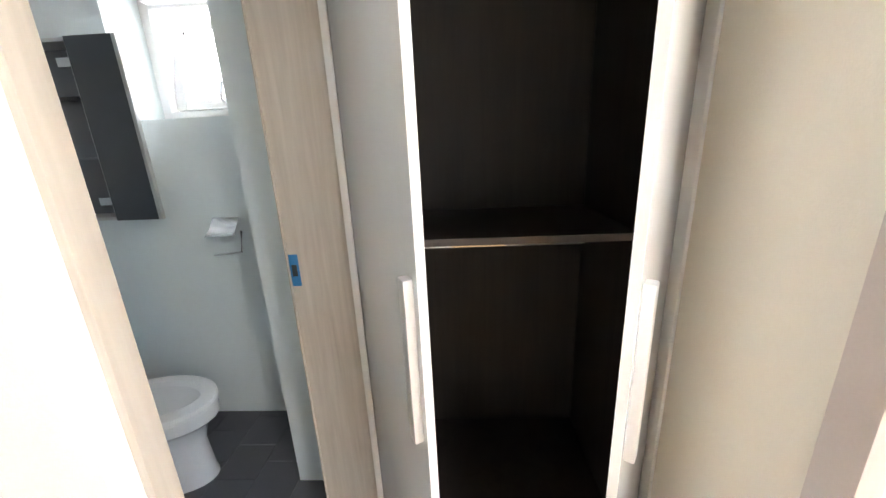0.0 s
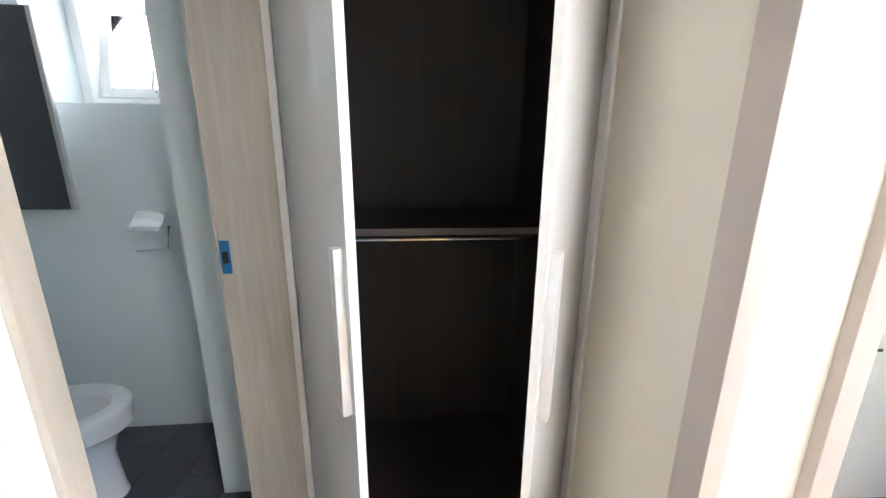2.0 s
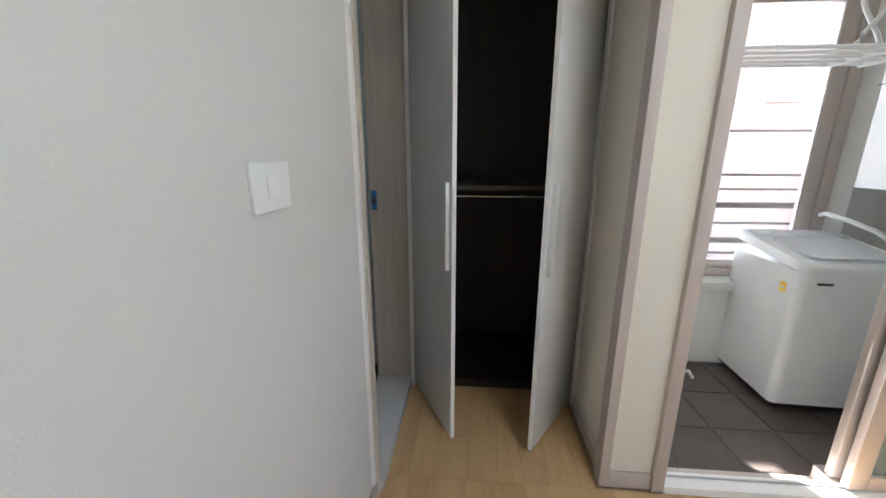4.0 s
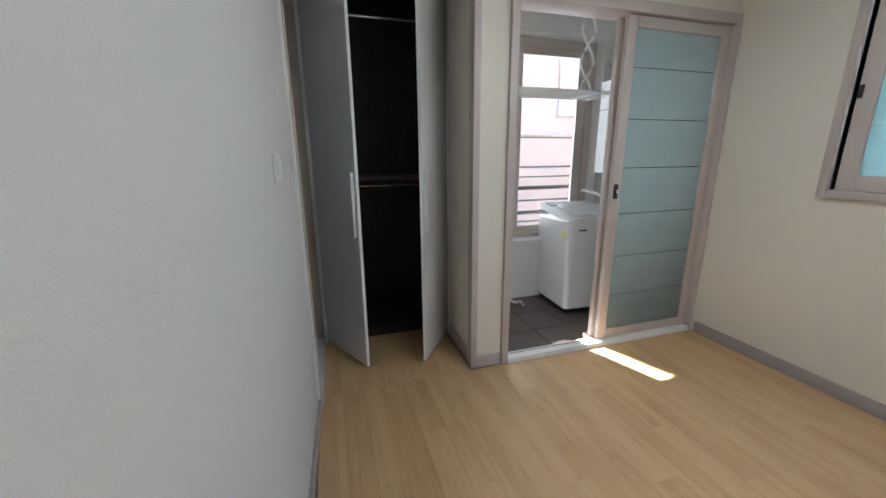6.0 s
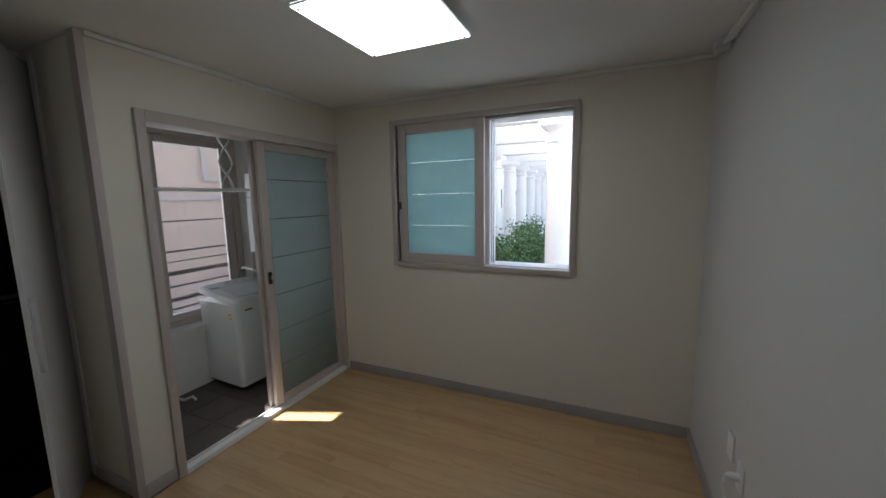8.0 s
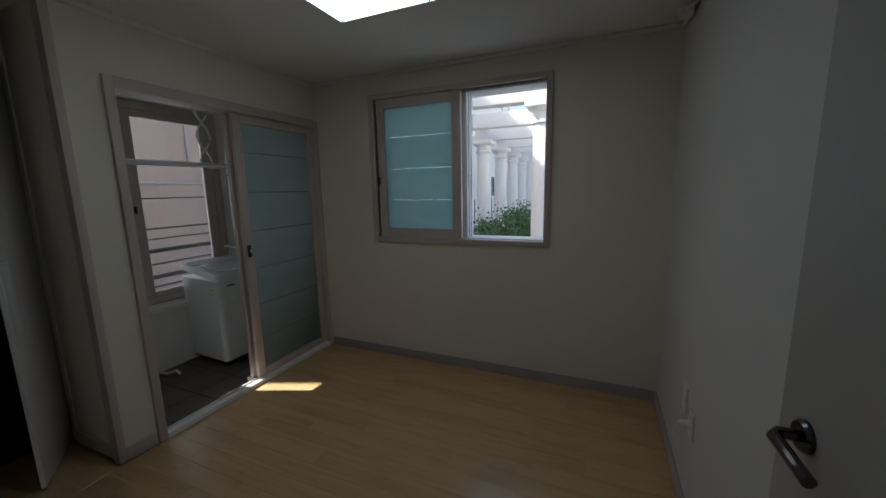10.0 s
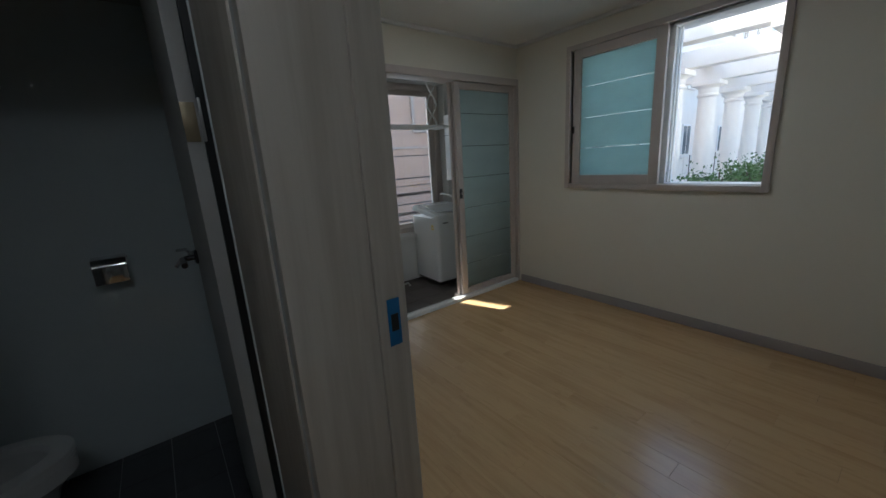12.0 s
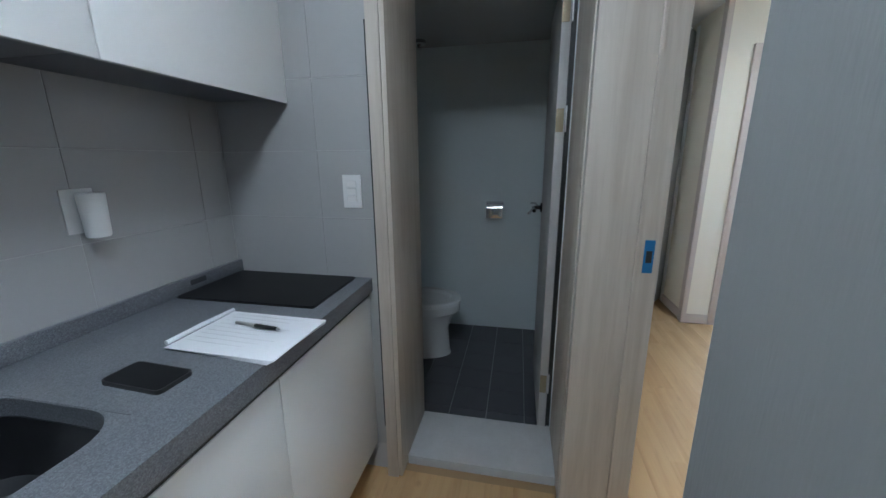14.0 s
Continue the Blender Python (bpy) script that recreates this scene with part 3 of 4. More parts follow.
LINES = [0.336, 0.605, 0.886, 1.17, 1.455, 1.74]
a = sash(sd, "sash", 1.795, 2.567, 0.035, 2.003, 0.03, 0.065, 0.06, LINES, M_FROST, M_TRIM, "sliding panel of taupe frame and frosted glass")
b = sash(sd, "sash", 1.785, 2.56, 0.035, 2.003, 0.085, 0.065, 0.06, [], M_CLEAR, M_TRIM, "second panel slid behind the first")
lk = part("lock", box(1.803, -0.004, 0.985, 1.827, 0.0135, 1.075, 0.005), M_BLACK, a, "black sash lock")
part("thumb_turn", box(1.809, -0.018, 1.02, 1.821, -0.0045, 1.045, 0.003), M_CHROME, lk)

# window of the room: frame, two sashes slid to one side
w = tagged(thing("window_1", (0, 0, 0), "taupe framed sliding window, one half open", "window"), kind="structure")
X = ROOM_E
part("window_frame", box(X - 0.025, WY0, WZ0, X + 0.12, WY0 + 0.04, WZ1, 0.004), M_TRIM, w)
part("window_frame", box(X - 0.025, WY1 - 0.04, WZ0, X + 0.12, WY1, WZ1, 0.004), M_TRIM, w)
part("window_frame", box(X - 0.025, WY0 + 0.0405, WZ0, X + 0.12, WY1 - 0.0405, WZ0 + 0.04, 0.004), M_TRIM, w)
part("window_frame", box(X - 0.025, WY0 + 0.0405, WZ1 - 0.04, X + 0.12, WY1 - 0.0405, WZ1, 0.004), M_TRIM, w)
part("reveal", box(X + 0.03, WY0 + 0.041, WZ0 + 0.041, X + 0.21, -1.398, WZ0 + 0.047, 0.002), M_WHITE, w, "white outer track")
part("reveal", box(X + 0.03, WY0 + 0.041, WZ1 - 0.06, X + 0.21, -1.398, WZ1 - 0.041, 0.002), M_WHITE, w)
part("reveal", box(X + 0.03, WY0 + 0.041, WZ0 + 0.0475, X + 0.21, WY0 + 0.049, WZ1 - 0.0605, 0.002), M_WHITE, w)
for y in (-1.4, -1.42):
    part("track", box(X + 0.10, y, WZ0 + 0.0475, X + 0.13, y + 0.008, WZ1 - 0.0605, 0.002), M_WHITE, w)


def side_sash(y0, y1, x, label, mat, glass):
    z0, z1, st = WZ0 + 0.042, WZ1 - 0.042, 0.072
    s = part("sash", box(x - 0.016, y0, z0, x + 0.016, y0 + st, z1, 0.004), mat, w, label)
    part("stile", box(x - 0.016, y1 - st, z0, x + 0.016, y1, z1, 0.004), mat, s)
    part("rail", box(x - 0.016, y0 + st + 0.0005, z0, x + 0.016, y1 - st - 0.0005, z0 + st, 0.004), mat, s)
    part("rail", box(x - 0.016, y0 + st + 0.0005, z1 - st, x + 0.016, y1 - st - 0.0005, z1, 0.004), mat, s)
    cuts = [z0 + st + 0.001, 1.37, 1.62, 1.87, z1 - st - 0.001]
    for p, q in zip(cuts, cuts[1:]):
        part("pane", box(x - 0.003, y0 + st + 0.001, p + 0.002, x + 0.003, y1 - st - 0.001, q - 0.002), glass, s, smooth=False).visible_shadow = glass is M_FROSTW
    return s


s1 = side_sash(-1.372, -0.64, X + 0.004, "inner sash with frosted glass in bands", M_TRIM, M_FROSTW)
part("latch", box(X - 0.024, -0.662, 1.5, X - 0.0125, -0.645, 1.56, 0.003), M_BLACK, s1)
side_sash(-1.395, -0.66, X + 0.075, "outer white sash slid behind the inner one", M_EDGE, M_CLEAR)

# utility window
uw = tagged(thing("window_2", (0, 0, 0), "taupe framed utility window with grille outside", "window"), kind="structure")
for b_ in ((1.04, 1.2, 0.503, 1.09, 1.3, 2.22), (2.46, 1.2, 0.503, 2.53, 1.3, 2.22), (1.0905, 1.2, 0.503, 2.4595, 1.3, 0.55), (1.0905, 1.2, 2.15, 2.4595, 1.3, 2.22)):
    part("window_frame", box(*b_, 0.004), M_TRIM, uw)
for x0, x1, y in ((1.72, 2.455, 1.225), (1.095, 1.80, 1.275)):
    s = part("sash", box(x0, y - 0.016, 0.552, x0 + 0.085, y + 0.016, 2.148, 0.004), M_TRIM, uw)
    part("stile", box(x1 - 0.085, y - 0.016, 0.552, x1, y + 0.016, 2.148, 0.004), M_TRIM, s)
    part("rail", box(x0 + 0.0855, y - 0.016, 0.552, x1 - 0.0855, y + 0.016, 0.61, 0.004), M_TRIM, s)
    part("rail", box(x0 + 0.0855, y - 0.016, 2.09, x1 - 0.0855, y + 0.016, 2.148, 0.004), M_TRIM, s)
    g = part("pane", box(x0 + 0.0855, y - 0.002, 0.6105, x1 - 0.0855, y + 0.002, 2.0895), M_CLEAR, s, smooth=False)
    g.visible_shadow = False
part("latch", box(1.735, 1.195, 1.3, 1.755, 1.2085, 1.36, 0.003), M_BLACK, uw)
gr = thing("window_grille", (0, 1.4, 0), "dark painted horizontal grille bars outside the window", "grille")
for z, r in ((1.42, 0.006), (1.144, 0.008), (1.05, 0.006), (0.943, 0.018), (0.82, 0.008), (0.70, 0.018), (0.61, 0.008)):
    part("bar", box(0.95, -r, z - r, 2.55, r, z + r, 0.002), M_BARS, gr)
for x in (0.96, 2.53):
    part("upright", box(x - 0.015, -0.015, 0.45, x + 0.015, 0.015, 1.5, 0.003), M_BARS, gr)
    part("bracket", box(x - 0.012, -0.06, 1.12, x + 0.012, -0.0155, 1.16, 0.002), M_BARS, gr)
# ---- things of the room ----
lamp = thing("ceiling_lamp", (1.335, -1.36, CEIL), "square flat ceiling lamp with lit white panel", "ceiling lamp")
part("housing", box(-0.23, -0.22, -0.055, 0.23, 0.22, -0.001, 0.004), M_ALU, lamp)
# added plate that keeps the panel's upward glow off the ceiling
part("glow_stop", box(-0.272, -0.262, -0.0555, 0.272, 0.262, -0.0552), M_ALU, lamp)
part("diffuser", box(-0.27, -0.26, -0.068, 0.27, 0.26, -0.056, 0.002), M_LAMP, lamp, "glowing white panel")
part("rim", loft([rounded(-0.273, -0.263, 0.273, 0.263, z, 0.006) for z in (-0.0665, -0.0575)], False, False), M_ALU, lamp)
for x, y in ((-0.25, -0.24), (0.25, -0.24), (-0.25, 0.24), (0.25, 0.24)):
    part("screw_cap", loft([oval(x, y, z, r, r, 12) for z, r in ((-0.0682, 0.008), (-0.074, 0.007))]), M_CHROME, lamp)


def wall_switch(loc, rz, keys, label, hw=0.036, hh=0.06):
    """A plate with rocker keys; it faces local -y."""
    s = thing("light_switch", loc, label, "switch", rz, "light switches")
    part("plate", box(-hw, -0.0075, -hh, hw, -0.0003, hh, 0.0025), M_WHITE, s)
    h = (2 * hh - 0.04) / keys
    for k in range(keys):
        z0 = 0.02 - hh + k * h
        part("rocker", box(-0.018, -0.0108, z0 + 0.002, 0.018, -0.0077, z0 + h - 0.002, 0.002), M_EDGE, s)
    return s


wall_switch((WX * 0.25, -0.585, 1.215), 90 + math.degrees(math.atan(WX / 1.8385)), 1, "white wall switch on the papered wall", 0.06, 0.044)
wall_switch((-1.071, -1.8705, 1.205), 0, 3, "white triple switch on the kitchen tiles")


def outlet(loc, rz, plugged):
    o = thing("wall_outlet", loc, "white wall outlet with plugged-in cord" if plugged else "white empty outlet on the papered wall", "outlet", rz, "outlets on the wall")
    part("plate", box(-0.038, -0.009, -0.06, 0.038, -0.0005, 0.06, 0.004), M_WHITE, o)
    part("socket", loft([oval(0, 0, 0, 0.021, 0.021, 20), oval(0, 0, 0.003, 0.019, 0.019, 20)]), M_EDGE, o).matrix_local = pose(0, -0.009, 0.0, 90)
    if plugged:
        part("plug", loft([oval(0, 0, 0, 0.017, 0.017, 16), oval(0, 0, 0.03, 0.015, 0.015, 16), oval(0, 0, 0.045, 0.006, 0.006, 16)]), M_WHITE, o).matrix_local = pose(0, -0.012, 0, 90)
        part("cord", tube([(0, -0.055, 0), (0.02, -0.07, -0.03), (0.05, -0.05, -0.12), (0.06, -0.02, -0.2), (0.07, -0.012, -0.26)], 0.0035, 8), M_WHITE, o)
    return o


outlet((1.66, ROOM_S, 0.43), 180, True)
outlet((1.80, ROOM_S, 0.48), 180, False)
tv = thing("cable_box", (2.31, ROOM_S + 0.05, CEIL - 0.031), "small white junction box in the ceiling corner", "junction box")
part("body", box(-0.05, -0.03, -0.045, 0.03, 0.03, 0.0, 0.006), M_WHITE, tv)
part("conduit", tube([(-0.05, -0.0, -0.02), (-0.12, -0.035, -0.015)], 0.007), M_WHITE, tv)

# ---- utility room ----
wm = thing("washing_machine", (2.235, 0.855, UF), "white top-loading washing machine with grey control panel", "washing machine", -3)
part("body", loft([rounded(-0.27, -0.27, 0.27, 0.27, z, r, 5) for z, r in ((0.05, 0.03), (0.07, 0.045), (0.74, 0.045), (0.775, 0.045))], True, True), M_ENAMEL, wm)
part("base", box(-0.25, -0.25, 0.02, 0.25, 0.25, 0.05, 0.005), M_BLACK, wm, "black base")
top = part("top_cover", loft([[Vector((p.x * s, p.y * s, z + (p.y + 0.27) * 0.13)) for p in rounded(-0.272, -0.272, 0.272, 0.272, 0, 0.05, 5)]
                              for z, s in ((0.776, 1.0), (0.80, 1.0), (0.822, 0.955))]), M_ENAMEL, wm)
lid = part("lid", loft([[Vector((p.x, p.y, z + (p.y + 0.27) * 0.13)) for p in rounded(-0.2, -0.22, 0.2, 0.1, 0, 0.06, 6)] for z in (0.823, 0.836)]), material("pale_translucent_lid", (0.66, 0.69, 0.72), 0.15, vary=0.03, coat=0.4), wm)
pn = part("control_panel", loft([[Vector((p.x, p.y, z + (p.y + 0.27) * 0.13)) for p in rounded(-0.23, 0.115, 0.23, 0.225, 0, 0.02, 4)] for z in (0.823, 0.832)]), material("pale_grey_panel", (0.58, 0.60, 0.63), 0.35, vary=0.04), wm)
for k in range(5):
    part("button", loft([[Vector((p.x, p.y, z + (p.y + 0.27) * 0.13)) for p in oval(-0.16 + 0.08 * k, 0.17, 0, 0.016, 0.012, 12)] for z in (0.8325, 0.837)]), M_EDGE, pn)
part("energy_sticker", box(-0.2718, -0.20, 0.65, -0.2705, -0.16, 0.70), M_YELLOW, wm)
part("sticker_text", box(-0.2727, -0.192, 0.665, -0.272, -0.168, 0.68), M_PAPERSHEET, wm)
part("badge", box(-0.19, -0.2718, 0.715, -0.12, -0.2705, 0.727), M_BLACK, wm)
part("spec_sticker", box(-0.18, -0.2718, 0.58, -0.11, -0.2705, 0.66), M_PAPERSHEET, wm)
for x in (-0.2, 0.2):
    for y in (-0.2, 0.2):
        part("foot", loft([oval(x, y, 0, 0.025, 0.025, 12), oval(x, y, 0.0195, 0.02, 0.02, 12)]), M_BLACK, wm)
part("water_hose", tube([(0.2, 0.3, 0.98), (0.16, 0.22, 1.0), (0.15, 0.08, 0.99), (0.19, -0.06, 0.95), (0.26, -0.16, 0.86), (0.31, -0.2, 0.7), (0.31, -0.16, 0.4)], 0.012), M_WHITE, wm, "white hose arching over the lid")

bo = thing("gas_boiler", (2.718, 0.755, 1.10), "white wall-hung boiler with yellow gas pipe", "boiler")
part("body", loft([rounded(-0.29, -0.23, -0.001, 0.23, z, 0.025, 4) for z in (0, 0.75)]), M_ENAMEL, bo)
part("cover_seam", box(-0.2915, -0.2315, 0.52, -0.002, 0.2315, 0.524), M_MIDGREY, bo)
part("sticker", box(-0.293, -0.14, 0.09, -0.2905, -0.10, 0.2), M_YELLOW, bo, "yellow notice sticker")
for y, m_ in ((-0.13, M_COPPER), (-0.04, M_ALU), (0.05, M_COPPER), (0.14, M_ALU)):
    part("pipe", tube([(-0.14, y, -0.001), (-0.14, y, -0.09), (-0.05, y, -0.16), (-0.01, y, -0.17)], 0.012), m_, bo)
part("gas_pipe", tube([(-0.2, -0.02, -0.001), (-0.2, -0.02, -0.07), (-0.2, -0.05, -0.095), (-0.2, -0.22, -0.1), (-0.16, -0.4, -0.1), (-0.01, -0.45, -0.1)], 0.011), M_YELLOW, bo, "yellow gas pipe")
part("flue", tube([(-0.14, 0.0, 0.751), (-0.14, 0.0, 0.86), (-0.1, 0.12, 0.93), (-0.1, 0.37, 0.93)], 0.05, 14), M_ALU, bo, "metal flue pipe")

dr = thing("drying_rack", (1.55, 0.62, CEIL), "white ceiling-hung clothes drying rack with scissor arms", "drying rack")
RZ = 1.68 - CEIL
for k in range(5):
    y = -0.16 + 0.08 * k
    part("bar", tube([(-0.6, y, RZ), (0.6, y, RZ)], 0.008, 8), M_WHITE, dr)
for x in (-0.6, -0.45, 0.45, 0.6):
    part("cross_bar", box(x - 0.012, -0.18, RZ - 0.012, x + 0.012, 0.18, RZ + 0.012, 0.004), M_WHITE, dr)
for x in (-0.45, 0.45):
    n = 3
    for k in range(n):
        z0, z1 = RZ + 0.02 + (-0.045 - RZ) / n * k, RZ + 0.02 + (-0.045 - RZ) / n * (k + 1)
        for s in (-1, 1):
            pts = [(x + s * 0.055 * math.cos(math.pi * u), 0.006 * s, z0 + (z1 - z0) * u) for u in (0, 0.15, 0.3, 0.5, 0.7, 0.85, 1)]
            part("scissor_arm", tube(pts, 0.009, 8), M_WHITE, dr)
part("ceiling_mount", box(-0.55, -0.03, -0.03, 0.55, 0.03, -0.001, 0.006), M_WHITE, dr)
pd = thing("floor_drain_hose", (1.66, 0.93, UF), "short white drain hose lying on the tiles", "hose")
part("hose", tube([(0, 0.1, 0.012), (0.0, 0.0, 0.02), (0.03, -0.06, 0.05), (0.05, -0.07, 0.012)], 0.012, 8), M_WHITE, pd)

# ---- bathrooms ----
def toilet(loc, rz, label):
    """Faces local +x, its tank at the back."""
    t = thing("toilet", loc, label, "toilet", rz, "toilets")
    part("pedestal", loft([oval(cx, 0, z, rx, ry, 28) for z, cx, rx, ry in
                           ((0.0, 0.31, 0.27, 0.13), (0.03, 0.31, 0.262, 0.125), (0.2, 0.31, 0.25, 0.118), (0.28, 0.33, 0.255, 0.135), (0.33, 0.37, 0.272, 0.172), (0.385, 0.38, 0.265, 0.178))], True, False), M_CERAMIC, t)
    part("bowl", loft([oval(cx, 0, z, rx, ry, 28) for z, cx, rx, ry in
                       ((0.385, 0.38, 0.266, 0.179), (0.398, 0.38, 0.262, 0.175), (0.398, 0.39, 0.20, 0.13), (0.36, 0.39, 0.19, 0.12), (0.25, 0.37, 0.12, 0.075), (0.2, 0.36, 0.06, 0.045))], False, True), M_CERAMIC, t)
    part("water", loft([oval(0.365, 0, 0.236, 0.1, 0.065, 24), oval(0.365, 0, 0.238, 0.1, 0.065, 24)]), M_CLEAR, t)
    part("seat", loft([oval(0.385, 0, z, rx, ry, 28) for z, rx, ry in ((0.4, 0.262, 0.176), (0.418, 0.262, 0.176), (0.423, 0.25, 0.165), (0.423, 0.2, 0.125), (0.4, 0.19, 0.118))], False, False), M_WHITE, t)
    part("lid", loft([[Vector((0.155 + dx - 0.1 * (p.x + 0.2) * 0.5, p.y, 0.62 + p.x)) for p in oval(0, 0, 0, 0.21, 0.17, 28)] for dx in (0, 0.016)]), M_WHITE, t, "raised white lid")
    part("hinge_bar", tube([(0.15, -0.08, 0.42), (0.15, 0.08, 0.42)], 0.012, 8), M_WHITE, t)
    part("tank", loft([rounded(-0.04 + i, -0.2 + i, 0.13 - i, 0.2 - i, z, 0.03, 4) for z, i in ((0.36, 0.02), (0.40, 0.0), (0.72, -0.005))]), M_CERAMIC, t)
    part("tank_lid", loft([rounded(-0.045, -0.21, 0.14, 0.21, z, 0.035, 4) for z in (0.721, 0.745)] + [rounded(-0.04, -0.2, 0.13, 0.2, 0.755, 0.03, 4)]), M_CERAMIC, t)
    part("flush_button", loft([oval(0.045, 0, z, 0.022, 0.022, 16) for z in (0.756, 0.762)]), M_CHROME, t)
    return t


toilet((-1.395, 0.895, B1F), 0, "white ceramic toilet with the lid up on dark tiles")
toilet((-1.482, -0.80, B2F), 0, "white ceramic toilet beside the plain tiled wall")

mc = thing("mirror_cabinet", (-1.21, 1.318, 1.115), "grey bathroom wall cabinet with mirrored door wide open", "cabinet")
for b_ in ((-0.262, -0.13, 0, -0.248, 0, 0.75), (-0.014, -0.13, 0, 0, 0, 0.75), (-0.2475, -0.13, 0, -0.0145, 0, 0.014), (-0.2475, -0.13, 0.736, -0.0145, 0, 0.75)):
    part("side", box(*b_, 0.001), M_ALU, mc)
part("back", box(-0.2475, -0.012, 0.0145, -0.0145, -0.001, 0.7355), M_MIDGREY, mc)
for z in (0.27, 0.53):
    part("shelf", box(-0.2475, -0.125, z, -0.0145, -0.0125, z + 0.01, 0.001), M_MIDGREY, mc)
md = part("door", box(0.004, -0.147, 0.0, 0.205, -0.132, 0.75, 0.002), M_DARKGREY, mc, "dark grey back of the open mirror door")
part("door_edge", box(0.2052, -0.15, 0.0, 0.222, -0.13, 0.75, 0.002), M_ALU, md)
part("mirror", box(0.006, -0.1318, 0.004, 0.203, -0.129, 0.746), M_MIRROR, md)
for z in (0.07, 0.64):
    part("hinge", box(-0.06, -0.14, z, 0.003, -0.115, z + 0.035, 0.003), M_CHROME, md)

w3 = tagged(thing("window_3", (0, 1.54, 0), "small white tilted bathroom window above a ledge", "window"), kind="structure")
for b_ in ((-1.152, 0, 1.552, -1.105, 0.1, 2.13), (-0.607, 0, 1.552, -0.56, 0.1, 2.13), (-1.1045, 0, 1.552, -0.6075, 0.1, 1.60), (-1.1045, 0, 2.06, -0.6075, 0.1, 2.13)):
    part("window_frame", box(*b_, 0.004), M_WHITE, w3)
sw = part("sash", box(-1.101, -0.018, 0.0, -1.05, 0.018, 0.45, 0.004), M_WHITE, w3, "white sash tilted outwards")
sw.matrix_local = pose(0, 0.05, 1.604, -12)
for b_ in ((-0.661, -0.018, 0.0, -0.611, 0.018, 0.45), (-1.0495, -0.018, 0.0, -0.6615, 0.018, 0.05), (-1.0495, -0.018, 0.40, -0.6615, 0.018, 0.45)):
    part("rail", box(*b_, 0.004), M_WHITE, sw)
g = part("pane", box(-1.0495, -0.003, 0.0505, -0.6615, 0.003, 0.3995), M_CLEAR, sw, smooth=False)
g.visible_shadow = False
part("crank_handle", tube([(-0.84, -0.019, 0.03), (-0.84, -0.05, 0.04), (-0.83, -0.055, 0.12)], 0.008), M_WHITE, sw)
tl = thing("tube_light", (-0.75, 1.50, 2.10), "slim white tube light above the bathroom window", "wall light")
part("body", loft([rounded(-0.32, -0.035, 0.32, 0.015, z, 0.012, 4) for z in (-0.03, 0.028)]), M_WHITE, tl)
part("end_cap", box(-0.335, -0.036, -0.031, -0.3205, 0.016, 0.029, 0.004), M_EDGE, tl)
vent = thing("ceiling_vent", (-1.35, 0.95, B1C), "square white bathroom ceiling vent", "vent")
part("frame", loft([rounded(-0.14, -0.14, 0.14, 0.14, z, 0.02, 4) for z in (-0.001, -0.014)]), M_WHITE, vent)
part("cover", loft([rounded(-0.09, -0.09, 0.09, 0.09, z, 0.02, 4) for z in (-0.0145, -0.024)]), M_EDGE, vent)


def paper_holder(loc, up, label):
    h = thing("paper_holder", loc, label, "paper holder", 0, "paper holders")
    part("base", box(-0.02, -0.012, -0.02, 0.02, -0.001, 0.03, 0.003), M_CHROME, h)
    if up:
        part("cover", loft([[Vector((x, -0.02 - y, z)) for x, y, z in ((-0.065, u, v), (0.065, u, v), (0.065, u + 0.004, v), (-0.065, u + 0.004, v))] for u, v in ((0.005, 0.07), (0.045, 0.02), (0.09, -0.005))]), M_CHROME, h, "raised chrome cover")
        part("roll_bar", tube([(0.06, -0.02, 0.0), (0.06, -0.05, -0.10), (-0.075, -0.055, -0.11)], 0.005, 8), M_CHROME, h)
    else:
        part("cover", loft([[Vector((x, -0.04 + 0.055 * math.cos(a) * s, 0.055 * math.sin(a) * s)) for a in (radians(20 + 170 * k / 14) for k in range(15))] +
                            [Vector((x, -0.04 + 0.050 * math.cos(a) * s, 0.050 * math.sin(a) * s)) for a in (radians(190 - 170 * k / 14) for k in range(15))] for x, s in ((-0.063, 0.9), (-0.06, 1), (0.06, 1), (0.063, 0.9))]), M_CHROME, h, "rounded chrome cover")
        part("flap", box(-0.06, -0.096, -0.065, 0.06, -0.092, 0.008, 0.002), M_CHROME, h)
        part("roll_bar", tube([(-0.06, -0.045, 0.0), (0.06, -0.045, 0.0)], 0.006, 8), M_CHROME, h)
    return h


paper_holder((-0.78, 1.32, 1.02), True, "chrome paper holder with the cover raised")
paper_holder((-0.643, -0.33, 0.955), False, "chrome paper holder with closed rounded cover")


def wall_tap(loc, rz):
    f = thing("wall_tap", loc, "chrome wall tap with lever handles", "tap", rz, "wall taps")
    part("flange", loft([[Vector((0.028 * r * math.cos(a), -y, 0.028 * r * math.sin(a))) for a in (2 * math.pi * k / 18 for k in range(18))] for r, y in ((1, 0.001), (1, 0.008), (0.7, 0.016))]), M_CHROME, f)
    part("valve", tube([(0, -0.016, 0), (0, -0.075, 0)], 0.014, 14), M_CHROME, f)
    part("spout", tube([(0, -0.06, -0.005), (0, -0.10, -0.018), (0, -0.125, -0.045)], 0.009), M_CHROME, f)
    part("lever", tube([(0, -0.07, 0.012), (0.01, -0.08, 0.025), (0.035, -0.11, 0.03)], 0.006, 8), M_CHROME, f)


